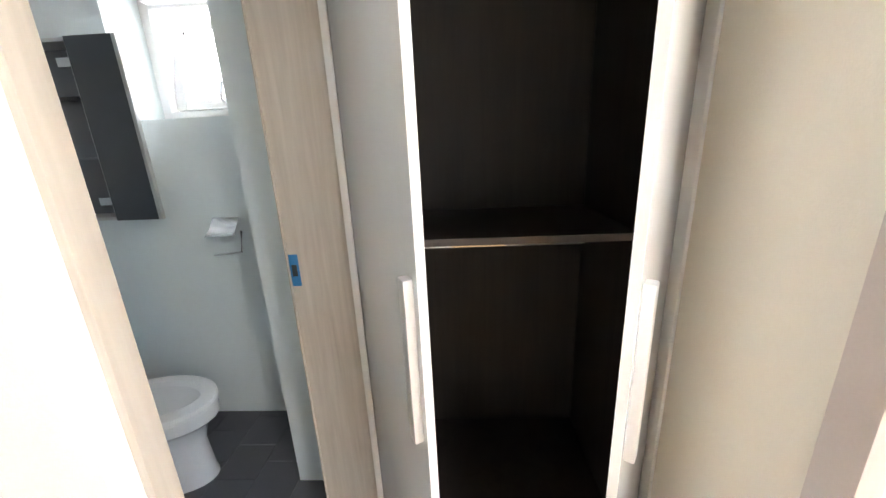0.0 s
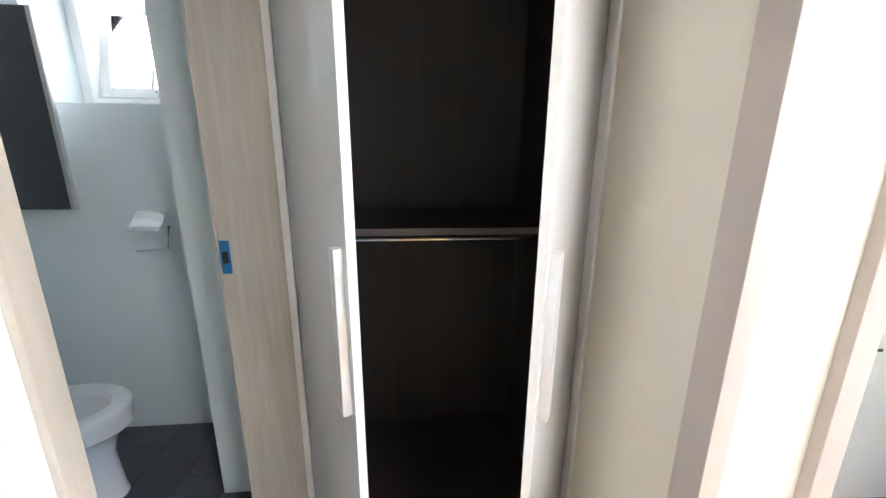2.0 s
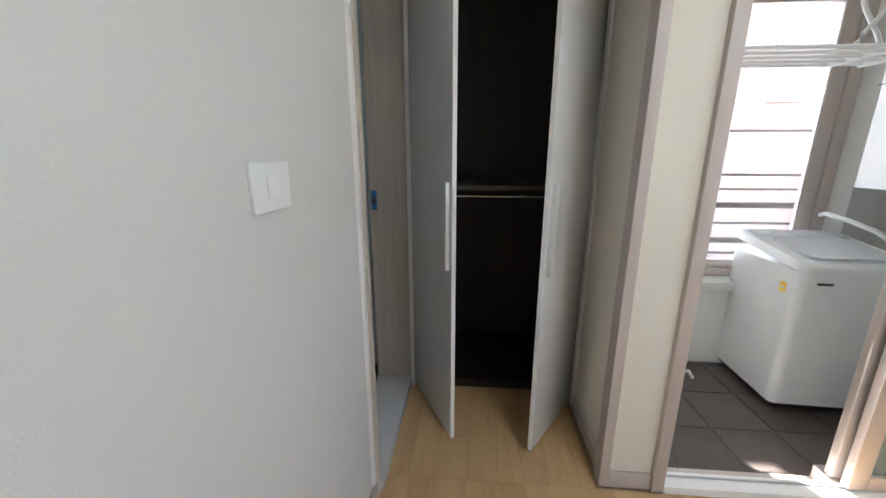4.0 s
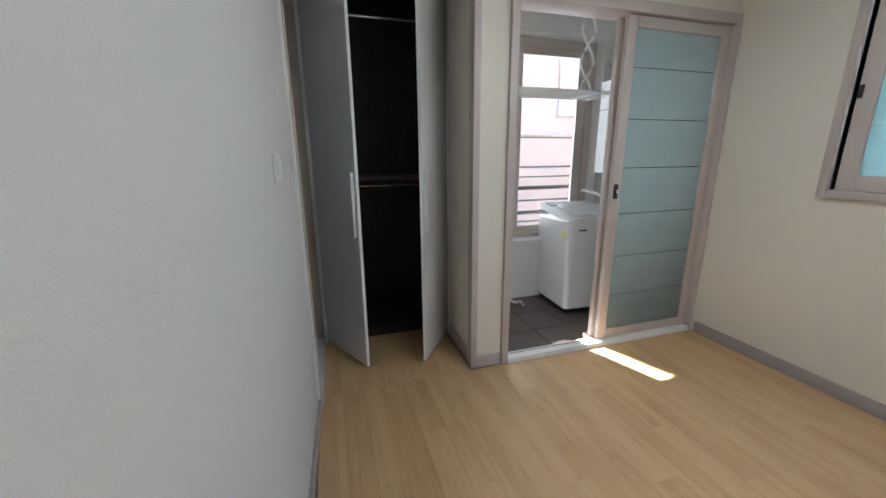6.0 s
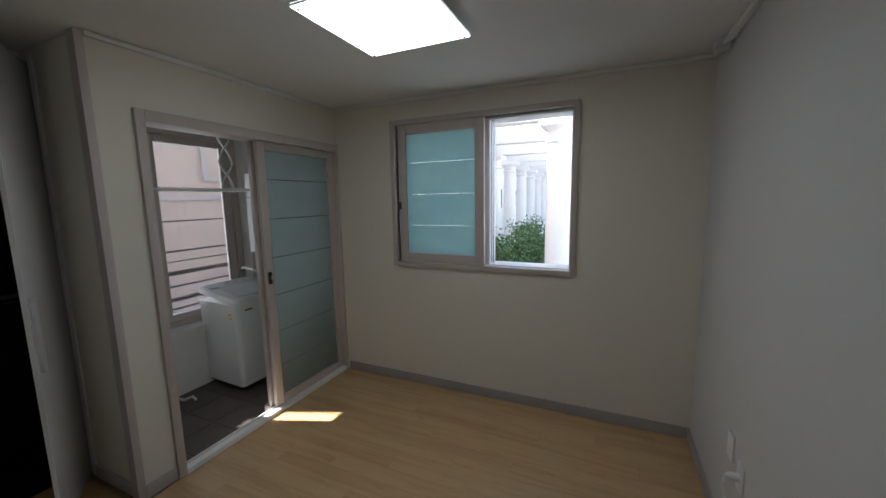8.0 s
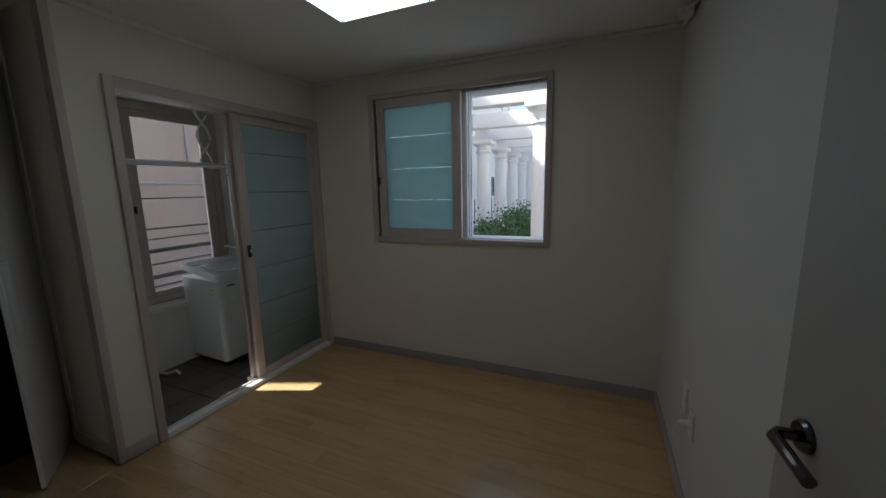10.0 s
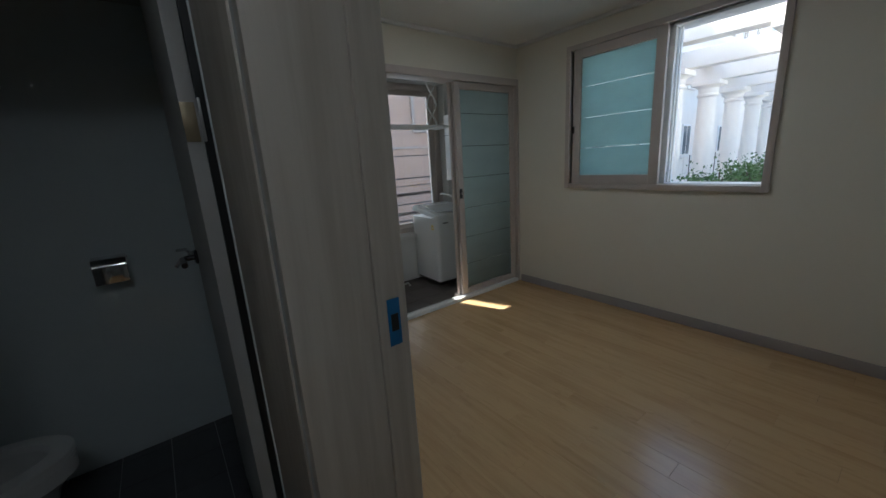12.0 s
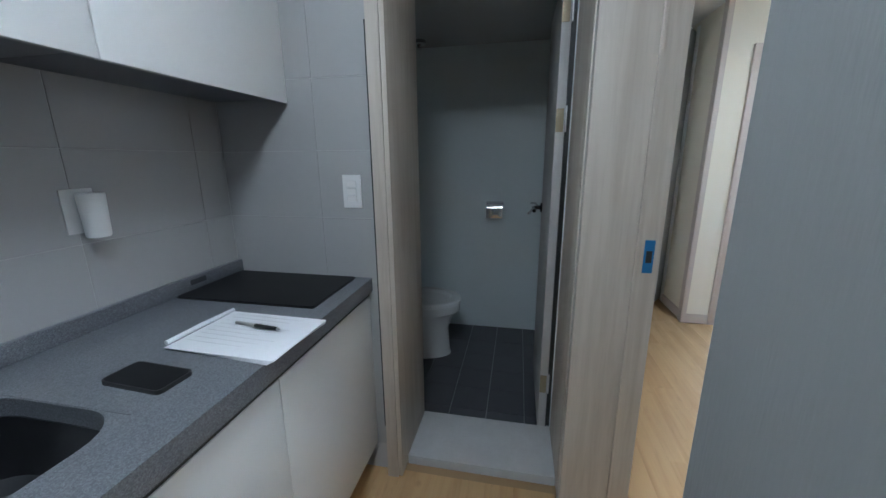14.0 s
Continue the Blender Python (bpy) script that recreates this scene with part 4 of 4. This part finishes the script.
wall_tap((-0.2855, -0.72, 1.015), -90)
wall_tap((-0.4105, 1.18, 0.97), -90)
sp = thing("sprinkler", (-1.17, -0.50, B2C), "small chrome ceiling fitting in the bathroom", "ceiling fitting")
part("flange", loft([oval(0, 0, z, r, r, 18) for z, r in ((-0.001, 0.05), (-0.02, 0.048), (-0.03, 0.03))]), M_CHROME, sp)
part("nozzle", loft([oval(0, 0, z, r, r, 14) for z, r in ((-0.0305, 0.015), (-0.05, 0.02))]), M_CHROME, sp)

# ---- kitchen ----
K0, KN = -4.4, -1.8705
SY0, SY1, SX0, SX1 = -3.27, -2.69, -1.50, -1.14
wt = tagged(new("worktop"), "grey speckled stone worktop with cut-out sink", "worktop")
for b_ in ((-1.598, KN, 0.835, -1.0155, SY1, 0.875), (-1.598, SY0, 0.835, SX0, SY1, 0.875), (SX1, SY0, 0.835, -1.0155, SY1, 0.875), (-1.598, K0, 0.835, -1.0155, SY0, 0.875)):
    x0, y0, z0, x1, y1, z1 = b_
    part("slab", box(x0, min(y0, y1), z0, x1, max(y0, y1), z1), M_GRANITE, wt, smooth=False)
part("front_edge", box(-1.034, K0, 0.822, -1.0157, KN, 0.8348), M_GRANITE, wt, smooth=False)
part("upstand", box(-1.598, K0, 0.8755, -1.578, KN, 0.925, 0.003), M_GRANITE, wt)
part("rating_plate", box(-1.5778, -2.125, 0.898, -1.5765, -2.06, 0.916), M_DARKGREY, wt, "small dark plate on the upstand")
sk = thing("sink", (0, 0, 0), "stainless steel undermounted sink with round corners", "sink")
part("basin", loft([rounded(SX0 - 0.02, SY0 - 0.02, SX1 + 0.02, SY1 + 0.02, 0.834, 0.08, 6), rounded(SX0 + 0.004, SY0 + 0.004, SX1 - 0.004, SY1 - 0.004, 0.8335, 0.08, 6),
                    rounded(SX0 + 0.008, SY0 + 0.008, SX1 - 0.008, SY1 - 0.008, 0.70, 0.08, 6), rounded(SX0 + 0.03, SY0 + 0.03, SX1 - 0.03, SY1 - 0.03, 0.68, 0.07, 6)], False, True), M_STEEL, sk)
part("corner_lip", loft([rounded(SX0 - 0.001, SY0 - 0.001, SX1 + 0.001, SY1 + 0.001, 0.874, 0.002, 6), rounded(SX0 + 0.002, SY0 + 0.002, SX1 - 0.002, SY1 - 0.002, 0.8735, 0.085, 6),
                         rounded(SX0 + 0.002, SY0 + 0.002, SX1 - 0.002, SY1 - 0.002, 0.8345, 0.085, 6)], False, False), M_GRANITE, wt)
part("drain", loft([oval((SX0 + SX1) / 2, -3.0, z, r, r, 18) for z, r in ((0.6805, 0.05), (0.684, 0.045))]), M_CHROME, sk)
hob = thing("induction_hob", (-1.327, -2.035, 0.875), "flat black glass hob set in the worktop", "hob")
part("glass", loft([rounded(-0.248, -0.152, 0.248, 0.152, z, 0.008, 3) for z in (0.0005, 0.006)]), M_BLACKGLASS, hob)
part("rim", loft([rounded(-0.251, -0.155, 0.251, 0.155, z, 0.01, 3) for z in (0.0004, 0.004)]), M_BLACK, hob)
sheet = thing("paper_stack", (-1.147, -2.376, 0.8755), "stack of white printed sheets lying on the worktop", "papers", -3)
for k in range(4):
    p = part("sheet", box(-0.15, -0.112, 0, 0.15, 0.112, 0.0018, 0.0004), M_PAPERSHEET, sheet)
    p.matrix_local = pose(0.002 * k, -0.001 * k, 0.002 * k, 0, 0, 1.2 * k - 2)
part("folded_edge", tube([(-0.15, 0.105, 0.012), (-0.152, 0, 0.013), (-0.15, -0.105, 0.012)], 0.006, 8), M_PAPERSHEET, sheet)
for k in range(9):
    part("text_line", box(-0.12, 0.085 - 0.02 * k, 0.0098, 0.10 - 0.03 * (k % 3), 0.0865 - 0.02 * k, 0.0101), M_GREYMARK, sheet)
pen = thing("pen", (-1.145, -2.356, 0.8865), "black and silver ballpoint pen on the papers", "pen", -7)
part("barrel", tube([(0.0, 0, 0.006), (0.07, 0, 0.006)], 0.0055), M_BLACK, pen)
part("cap", tube([(-0.065, 0, 0.006), (-0.001, 0, 0.006)], 0.0048), M_ALU, pen)
part("tip", loft([[Vector((x, r * math.cos(a), 0.006 + r * math.sin(a))) for a in (2 * math.pi * k / 10 for k in range(10))] for x, r in ((0.0705, 0.005), (0.08, 0.0015))]), M_ALU, pen)
ph = thing("mobile_phone", (-1.219, -2.592, 0.8755), "black mobile phone lying on the worktop", "phone", -3)
part("body", loft([rounded(-0.078, -0.04, 0.078, 0.04, z, 0.012, 4) for z in (0.0, 0.009)]), M_BLACK, ph)
part("screen", loft([rounded(-0.074, -0.037, 0.074, 0.037, z, 0.01, 4) for z in (0.0091, 0.0096)]), M_BLACKGLASS, ph)
cup = thing("soap_dispenser", (-1.598, -2.39, 1.19), "white wall-mounted holder with cup on the tiles", "dispenser")
part("plate", box(0.0, -0.038, -0.055, 0.006, 0.038, 0.06, 0.003), M_WHITE, cup)
part("cup", loft([oval(0.038, 0.008, z, r, r, 18) for z, r in ((-0.065, 0.024), (-0.06, 0.027), (0.045, 0.03), (0.05, 0.028))]), M_WHITE, cup)


def kitchen_unit(y0, y1, low, label):
    name = "base_cabinet" if low else "wall_cabinet"
    u = thing(name, (-1.598, y0, 0), label, "cabinet", 0, "base cabinets" if low else "wall cabinets")
    wd = y1 - y0
    if low:
        part("body", box(0.0, 0.001, 0.13, 0.549, wd - 0.001, 0.66, 0.001), M_WHITE, u)
        part("door", box(0.550, 0.0015, 0.132, 0.569, wd - 0.0015, 0.80, 0.002), M_GLOSS, u, "plain white door")
        part("plinth", box(0.44, 0.0, 0.0, 0.455, wd, 0.13), M_MIDGREY, u)
        # black strip: the shade under the worktop edge, put in as colour
        part("groove_shade", box(0.53, 0.0, 0.801, 0.5665, wd, 0.8215), M_BLACK, u)
    else:
        part("body", box(0.0, 0.001, 1.53, 0.278, wd - 0.001, CEIL - 0.01, 0.001), M_MIDGREY, u)
        part("door", box(0.279, 0.0015, 1.515, 0.298, wd - 0.0015, CEIL - 0.012, 0.002), M_GLOSS, u, "plain white gloss door")
    return u


for y0, y1 in ((-2.44, KN), (-3.04, -2.44), (-3.64, -3.04), (K0, -3.64)):
    kitchen_unit(y0, y1, True, "white base cabinet under the stone worktop")
for y0, y1 in ((-2.49, KN), (-3.14, -2.49), (-3.79, -3.14), (K0, -3.79)):
    kitchen_unit(y0, y1, False, "white gloss wall cabinet over the worktop")
hl = thing("hall_lamp", (-0.70, -3.05, CEIL), "square lit ceiling lamp of the kitchen hall", "ceiling lamp")
part("housing", box(-0.145, -0.145, -0.05, 0.145, 0.145, -0.001, 0.004), M_ALU, hl)
part("diffuser", box(-0.155, -0.155, -0.062, 0.155, 0.155, -0.051, 0.002), M_HALLLAMP, hl, "glowing white panel")

# ---- outside ----
g = part("ground", box(-1500, -1500, -0.5, 1500, 1500, -0.32), M_GROUND, smooth=False)
tagged(g, "pale terrace and ground", "ground", kind="structure")
nb = thing("neighbour_building", (0, 4.6, -0.32), "beige stucco neighbouring house wall", "building")
part("wall", box(0.0, 0, 0, 8, 5, 9.2), M_STUCCO, nb)
part("coping", box(-0.1, -0.1, 9.2, 8.1, 5.1, 9.35, 0.02), M_STUCCO2, nb)
for x in (4.4, 6.2):
    wi = part("window", box(x, -0.06, 2.3, x + 0.55, -0.001, 3.3, 0.01), M_STUCCO2, nb)
    part("pane", box(x + 0.06, -0.065, 2.36, x + 0.49, -0.061, 3.24), M_STUCCO, wi)
# added unseen block: keeps direct sun out of the bathroom window
blocker = thing("neighbour_house", (-1.6, 4.9, -0.32), "unseen white block added to keep sun off the bathroom window", "building")
part("wall", box(-1.35, 0, 0, 0, 5, 6.95), M_WHITEPAINT, blocker)
# lower added block: trims where the utility sun strip begins
part("low_blocker", box(0.001, -0.3, 0, 1.59, 5, 5.56), M_WHITEPAINT, blocker)
part("coping", box(-1.4, -0.05, 6.95, 0.05, 5.1, 7.05, 0.02), M_WHITEPAINT, blocker)
part("band", box(0, -0.03, 1.95, 8, -0.001, 2.0, 0.005), M_STUCCO2, nb)
part("drain_pipe", tube([(2.95, -0.06, 0), (2.95, -0.06, 9.2)], 0.04), M_WHITEPAINT, nb)


def column(loc, h):
    c = thing("column", loc, "round white pergola column with moulded capital", "column", 0, "pergola columns")
    part("shaft", loft([oval(0, 0, z, r, r, 24) for z, r in ((0.15, 0.215), (0.3, 0.2), (h * 0.5, 0.2), (h - 0.35, 0.185))]), M_WHITEPAINT, c)
    part("base", box(-0.27, -0.27, 0, 0.27, 0.27, 0.15, 0.02), M_WHITEPAINT, c)
    part("capital", loft([oval(0, 0, z, r, r, 24) for z, r in ((h - 0.3495, 0.186), (h - 0.32, 0.22), (h - 0.28, 0.22), (h - 0.26, 0.19), (h - 0.16, 0.20), (h - 0.1, 0.27))]), M_WHITEPAINT, c)
    part("abacus", box(-0.28, -0.28, h - 0.0995, 0.28, 0.28, h, 0.015), M_WHITEPAINT, c)
    return c


U = Vector((0.9995, 0.03, 0))
V = Vector((-0.03, 0.9995, 0))
CH = 3.05
R0, L0 = Vector((5.95, -1.52, -0.32)), Vector((5.9, 0.6, -0.32))
STEP, ROW = 2.1, 9
first = column(R0, CH)
for k in range(ROW):
    if k:
        copy_thing(first, Matrix.Translation(R0 + U * STEP * k))
    copy_thing(first, Matrix.Translation(L0 + U * STEP * k))
for k in range(ROW):
    be = thing("pergola_beam", R0 + U * STEP * k + Vector((0, 0, CH)), "white beam across the pergola columns", "beam", math.degrees(math.atan2(U.y, U.x)), "pergola beams")
    part("beam", box(-0.13, -0.6, 0.001, 0.13, 2.9, 0.3, 0.01), M_WHITEPAINT, be)
for p in (R0, L0):
    be = thing("pergola_beam", p + Vector((0, 0, CH + 0.3)), "long white beam along the pergola", "beam", math.degrees(math.atan2(U.y, U.x)), "pergola beams")
    part("beam", box(-1.5, -0.12, 0.001, 17.5, 0.12, 0.26, 0.01), M_WHITEPAINT, be)
rl = thing("terrace_railing", L0 + V * 0.9, "thin white terrace railing behind the columns", "railing", math.degrees(math.atan2(U.y, U.x)))
for z in (0.5, 1.4):
    part("rail", tube([(-1, 0, z), (18, 0, z)], 0.025, 8), M_WHITEPAINT, rl)
for k in range(40):
    part("post", tube([(-0.9 + 0.48 * k, 0, 0), (-0.9 + 0.48 * k, 0, 1.4)], 0.014, 6), M_BARS if k % 5 == 0 else M_WHITEPAINT, rl)


def apartment_block(loc, rz, x0, x1, storeys, label):
    """A long white block; its windowed face looks along local -y."""
    b = thing("apartment_building", loc, label, "building", rz, "apartment blocks")
    top = 2.7 * storeys + 0.6
    part("wall", box(x0, 0, 0, x1, 6, top), M_WHITEPAINT, b)
    part("roof", box(x0 - 0.2, -0.2, top, x1 + 0.2, 6.2, top + 0.3, 0.03), M_WHITEPAINT, b)
    for kz in range(storeys):
        x = x0 + 0.7
        while x < x1 - 1.2:
            z = 1.2 + 2.7 * kz
            wi = part("window", box(x, -0.05, z, x + 0.9, -0.001, z + 1.3, 0.01), M_EDGE, b)
            part("pane", box(x + 0.07, -0.056, z + 0.07, x + 0.42, -0.051, z + 1.23), M_WINDARK, wi)
            part("pane", box(x + 0.48, -0.056, z + 0.07, x + 0.83, -0.051, z + 1.23), M_WINDARK, wi)
            part("window_sill", box(x - 0.05, -0.12, z - 0.08, x + 0.95, -0.002, z - 0.005, 0.01), M_WHITEPAINT, wi)
            x += 2.4
    return b


apartment_block((9.0, 3.4, -0.32), 2, 0.0, 21.0, 4, "white apartment block beside the pergola")
apartment_block((31.5, 3.3, -0.32), -88, 0.0, 9.0, 4, "white apartment block closing the terrace")


def shrub(loc, size, seed, label):
    rnd = random.Random(seed)
    s = thing("shrub", loc, label, "shrub", 0, "shrubs below the window")
    bs, bl = bmesh.new(), bmesh.new()
    for k in range(9):
        a, h = rnd.uniform(0, 6.28), rnd.uniform(0.55, 1.0) * size
        r = rnd.uniform(0.1, 0.45) * size
        tip = Vector((math.cos(a) * r, math.sin(a) * r, h))
        mid = tip * 0.5 + Vector((rnd.uniform(-0.05, 0.05), rnd.uniform(-0.05, 0.05), 0.05))
        add_tube(bs, [(0.02 * math.cos(a), 0.02 * math.sin(a), 0), mid, tip], 0.012, 5)
        for j in range(200):
            u = rnd.uniform(0.3, 1.05)
            c = tip * u + Vector([rnd.gauss(0, 0.10 * size) for _ in range(3)])
            d = Vector([rnd.gauss(0, 1) for _ in range(3)]).normalized()
            e = d.cross(Vector([rnd.gauss(0, 1) for _ in range(3)])).normalized()
            l, wdt = rnd.uniform(0.04, 0.08), rnd.uniform(0.016, 0.03)
            n = d.cross(e) * 0.006
            vs = [bl.verts.new(q) for q in (c, c + d * l * 0.5 + e * wdt + n, c + d * l, c + d * l * 0.5 - e * wdt + n)]
            bl.faces.new(vs)
    part("stems", bs, M_BARK, s)
    part("crown", bl, M_LEAF, s, smooth=False)
    return s


for k, (u, v, sz) in enumerate(((-0.2, 1.15, 1.15), (0.5, 0.95, 1.25), (1.3, 1.1, 1.1), (1.9, 0.8, 1.2), (2.8, 1.1, 1.15), (3.6, 0.9, 1.1), (-0.9, 1.2, 1.2), (4.6, 1.2, 1.2))):
    shrub(R0 + U * (u + 0.6) + V * v, sz, 11 + k, "leafy green shrub in front of the white columns")

# ---- floors in pieces, last ----
def piece_mesh(name, lx, ly, h, mat, bevel=0.0008):
    bm = bmesh.new()
    b0, b1 = [(0, 0, 0), (lx, 0, 0), (lx, ly, 0), (0, ly, 0)], [(bevel, bevel, h), (lx - bevel, bevel, h), (lx - bevel, ly - bevel, h), (bevel, ly - bevel, h)]
    m0 = [(0, 0, h - bevel), (lx, 0, h - bevel), (lx, ly, h - bevel), (0, ly, h - bevel)]
    loft([[Vector(p) for p in r] for r in (b0, m0, b1)], bm=bm)
    me = bpy.data.meshes.new(name)
    shade(bm, me, False)
    me.materials.append(mat)
    return me


def lay(parent, name, x0, y0, x1, y1, px, py, gap, z, h, mat, stagger, cache, along_y=True):
    """Covers a rectangle with pieces of px by py, cut at its edges."""
    cols = int(math.ceil((x1 - x0) / px - 1e-6))
    for i in range(cols):
        a, b_ = x0 + i * px, min(x0 + (i + 1) * px, x1)
        start = y0 - (stagger * i % 1.0) * py
        while start < y1 - 1e-6:
            c, d = max(start, y0), min(start + py, y1)
            start += py
            if d - c < 0.02 or b_ - a < 0.01:
                continue
            key = (name, round(b_ - a - gap, 3), round(d - c - gap, 3))
            if key not in cache:
                cache[key] = piece_mesh(name, key[1], key[2], h, mat)
            ob = new(name, cache[key])
            ob.location = (a + gap / 2, c + gap / 2, z)
            ob.parent = parent


CACHE = {}
fl = setting("floor", [(-1.6, -4.6, -0.2, ROOM_E, -1.80, -0.008), (0, -1.938, -0.2, ROOM_E, 0, -0.008), (0, 0, -0.2, 0.9, 1.2, -0.008)], material("floor_joint", (0.36, 0.24, 0.12), 0.7), "honey-coloured laminate plank floor", "floor")
for x0, y0, x1, y1, s in ((0.0, -2.755, 2.6, -0.023, 0.37), (0.0, -0.023, 0.86, 0.6, 0.37), (-0.288, -2.80, 0.0, -1.993, 0.37), (-1.6, -4.6, -0.288, -1.866, 0.31)):
    lay(fl, "plank", x0, y0, x1, y1, 0.115, 0.92, 0.0004, -0.008, 0.008, M_FLOOR, s, CACHE)
f1b = setting("floor_bathroom_1", [(-1.62, -0.13, -0.2, -0.15, 1.4, B1F - 0.008)], M_GROUT, "dark slate tiled bathroom floor", "floor")
lay(f1b, "tile", -1.62, -0.13, -0.168, 1.32, 0.2, 0.2, 0.0035, B1F - 0.008, 0.008, M_TILEDARK, 0.5, CACHE)
f2b = setting("floor_bathroom_2", [(-1.6, -1.515, -0.2, -0.28, -0.33, B2F - 0.008)], M_GROUT, "dark slate tiled bathroom floor", "floor")
lay(f2b, "tile", -1.6, -1.585, -0.285, -0.33, 0.2, 0.2, 0.0035, B2F - 0.008, 0.008, M_TILEDARK, 0.0, CACHE)
f3b = setting("floor_utility", [(0.97, 0.12, -0.3, 2.72, 1.08, UF - 0.008)], M_GROUT, "brown stone tiled utility floor", "floor")
lay(f3b, "tile", 0.97, 0.14, 2.72, 1.08, 0.3, 0.3, 0.007, UF - 0.008, 0.008, M_TILEBROWN, 0.0, CACHE)


def tile_wall(parent, name, origin, rz, length, z0, z1, pw, phh, mat):
    """Upright tiles in courses, along a wall."""
    z = z0
    while z < z1 - 1e-6:
        zt = min(z + phh, z1)
        a = 0.0
        while a < length - 1e-6:
            b_ = min(a + pw, length)
            key = (name, round(b_ - a - 0.003, 3), round(zt - z - 0.003, 3), "wall")
            if key not in CACHE:
                CACHE[key] = piece_mesh(name, key[1], key[2], 0.006, mat)
            ob = new(name, CACHE[key])
            ob.parent = parent
            ob.matrix_local = pose(*origin, 0, 0, rz) @ Matrix.Translation((a + 0.0015, 0, z + 0.0015)) @ pose(0, 0, 0, 90)
            a += pw
        z += phh


kn = bpy.data.objects["wall_kitchen_north"]
tile_wall(kn, "tile", (-1.6, -1.864, 0), 0, 0.615, 0.125, CEIL, 0.40, 0.245, M_TILEKITCHEN)
kw = bpy.data.objects["wall_kitchen_west"]
tile_wall(kw, "tile", (-1.604, -4.4, 0), 90, 2.528, 0.86, 1.595, 0.40, 0.245, M_TILEKITCHEN)
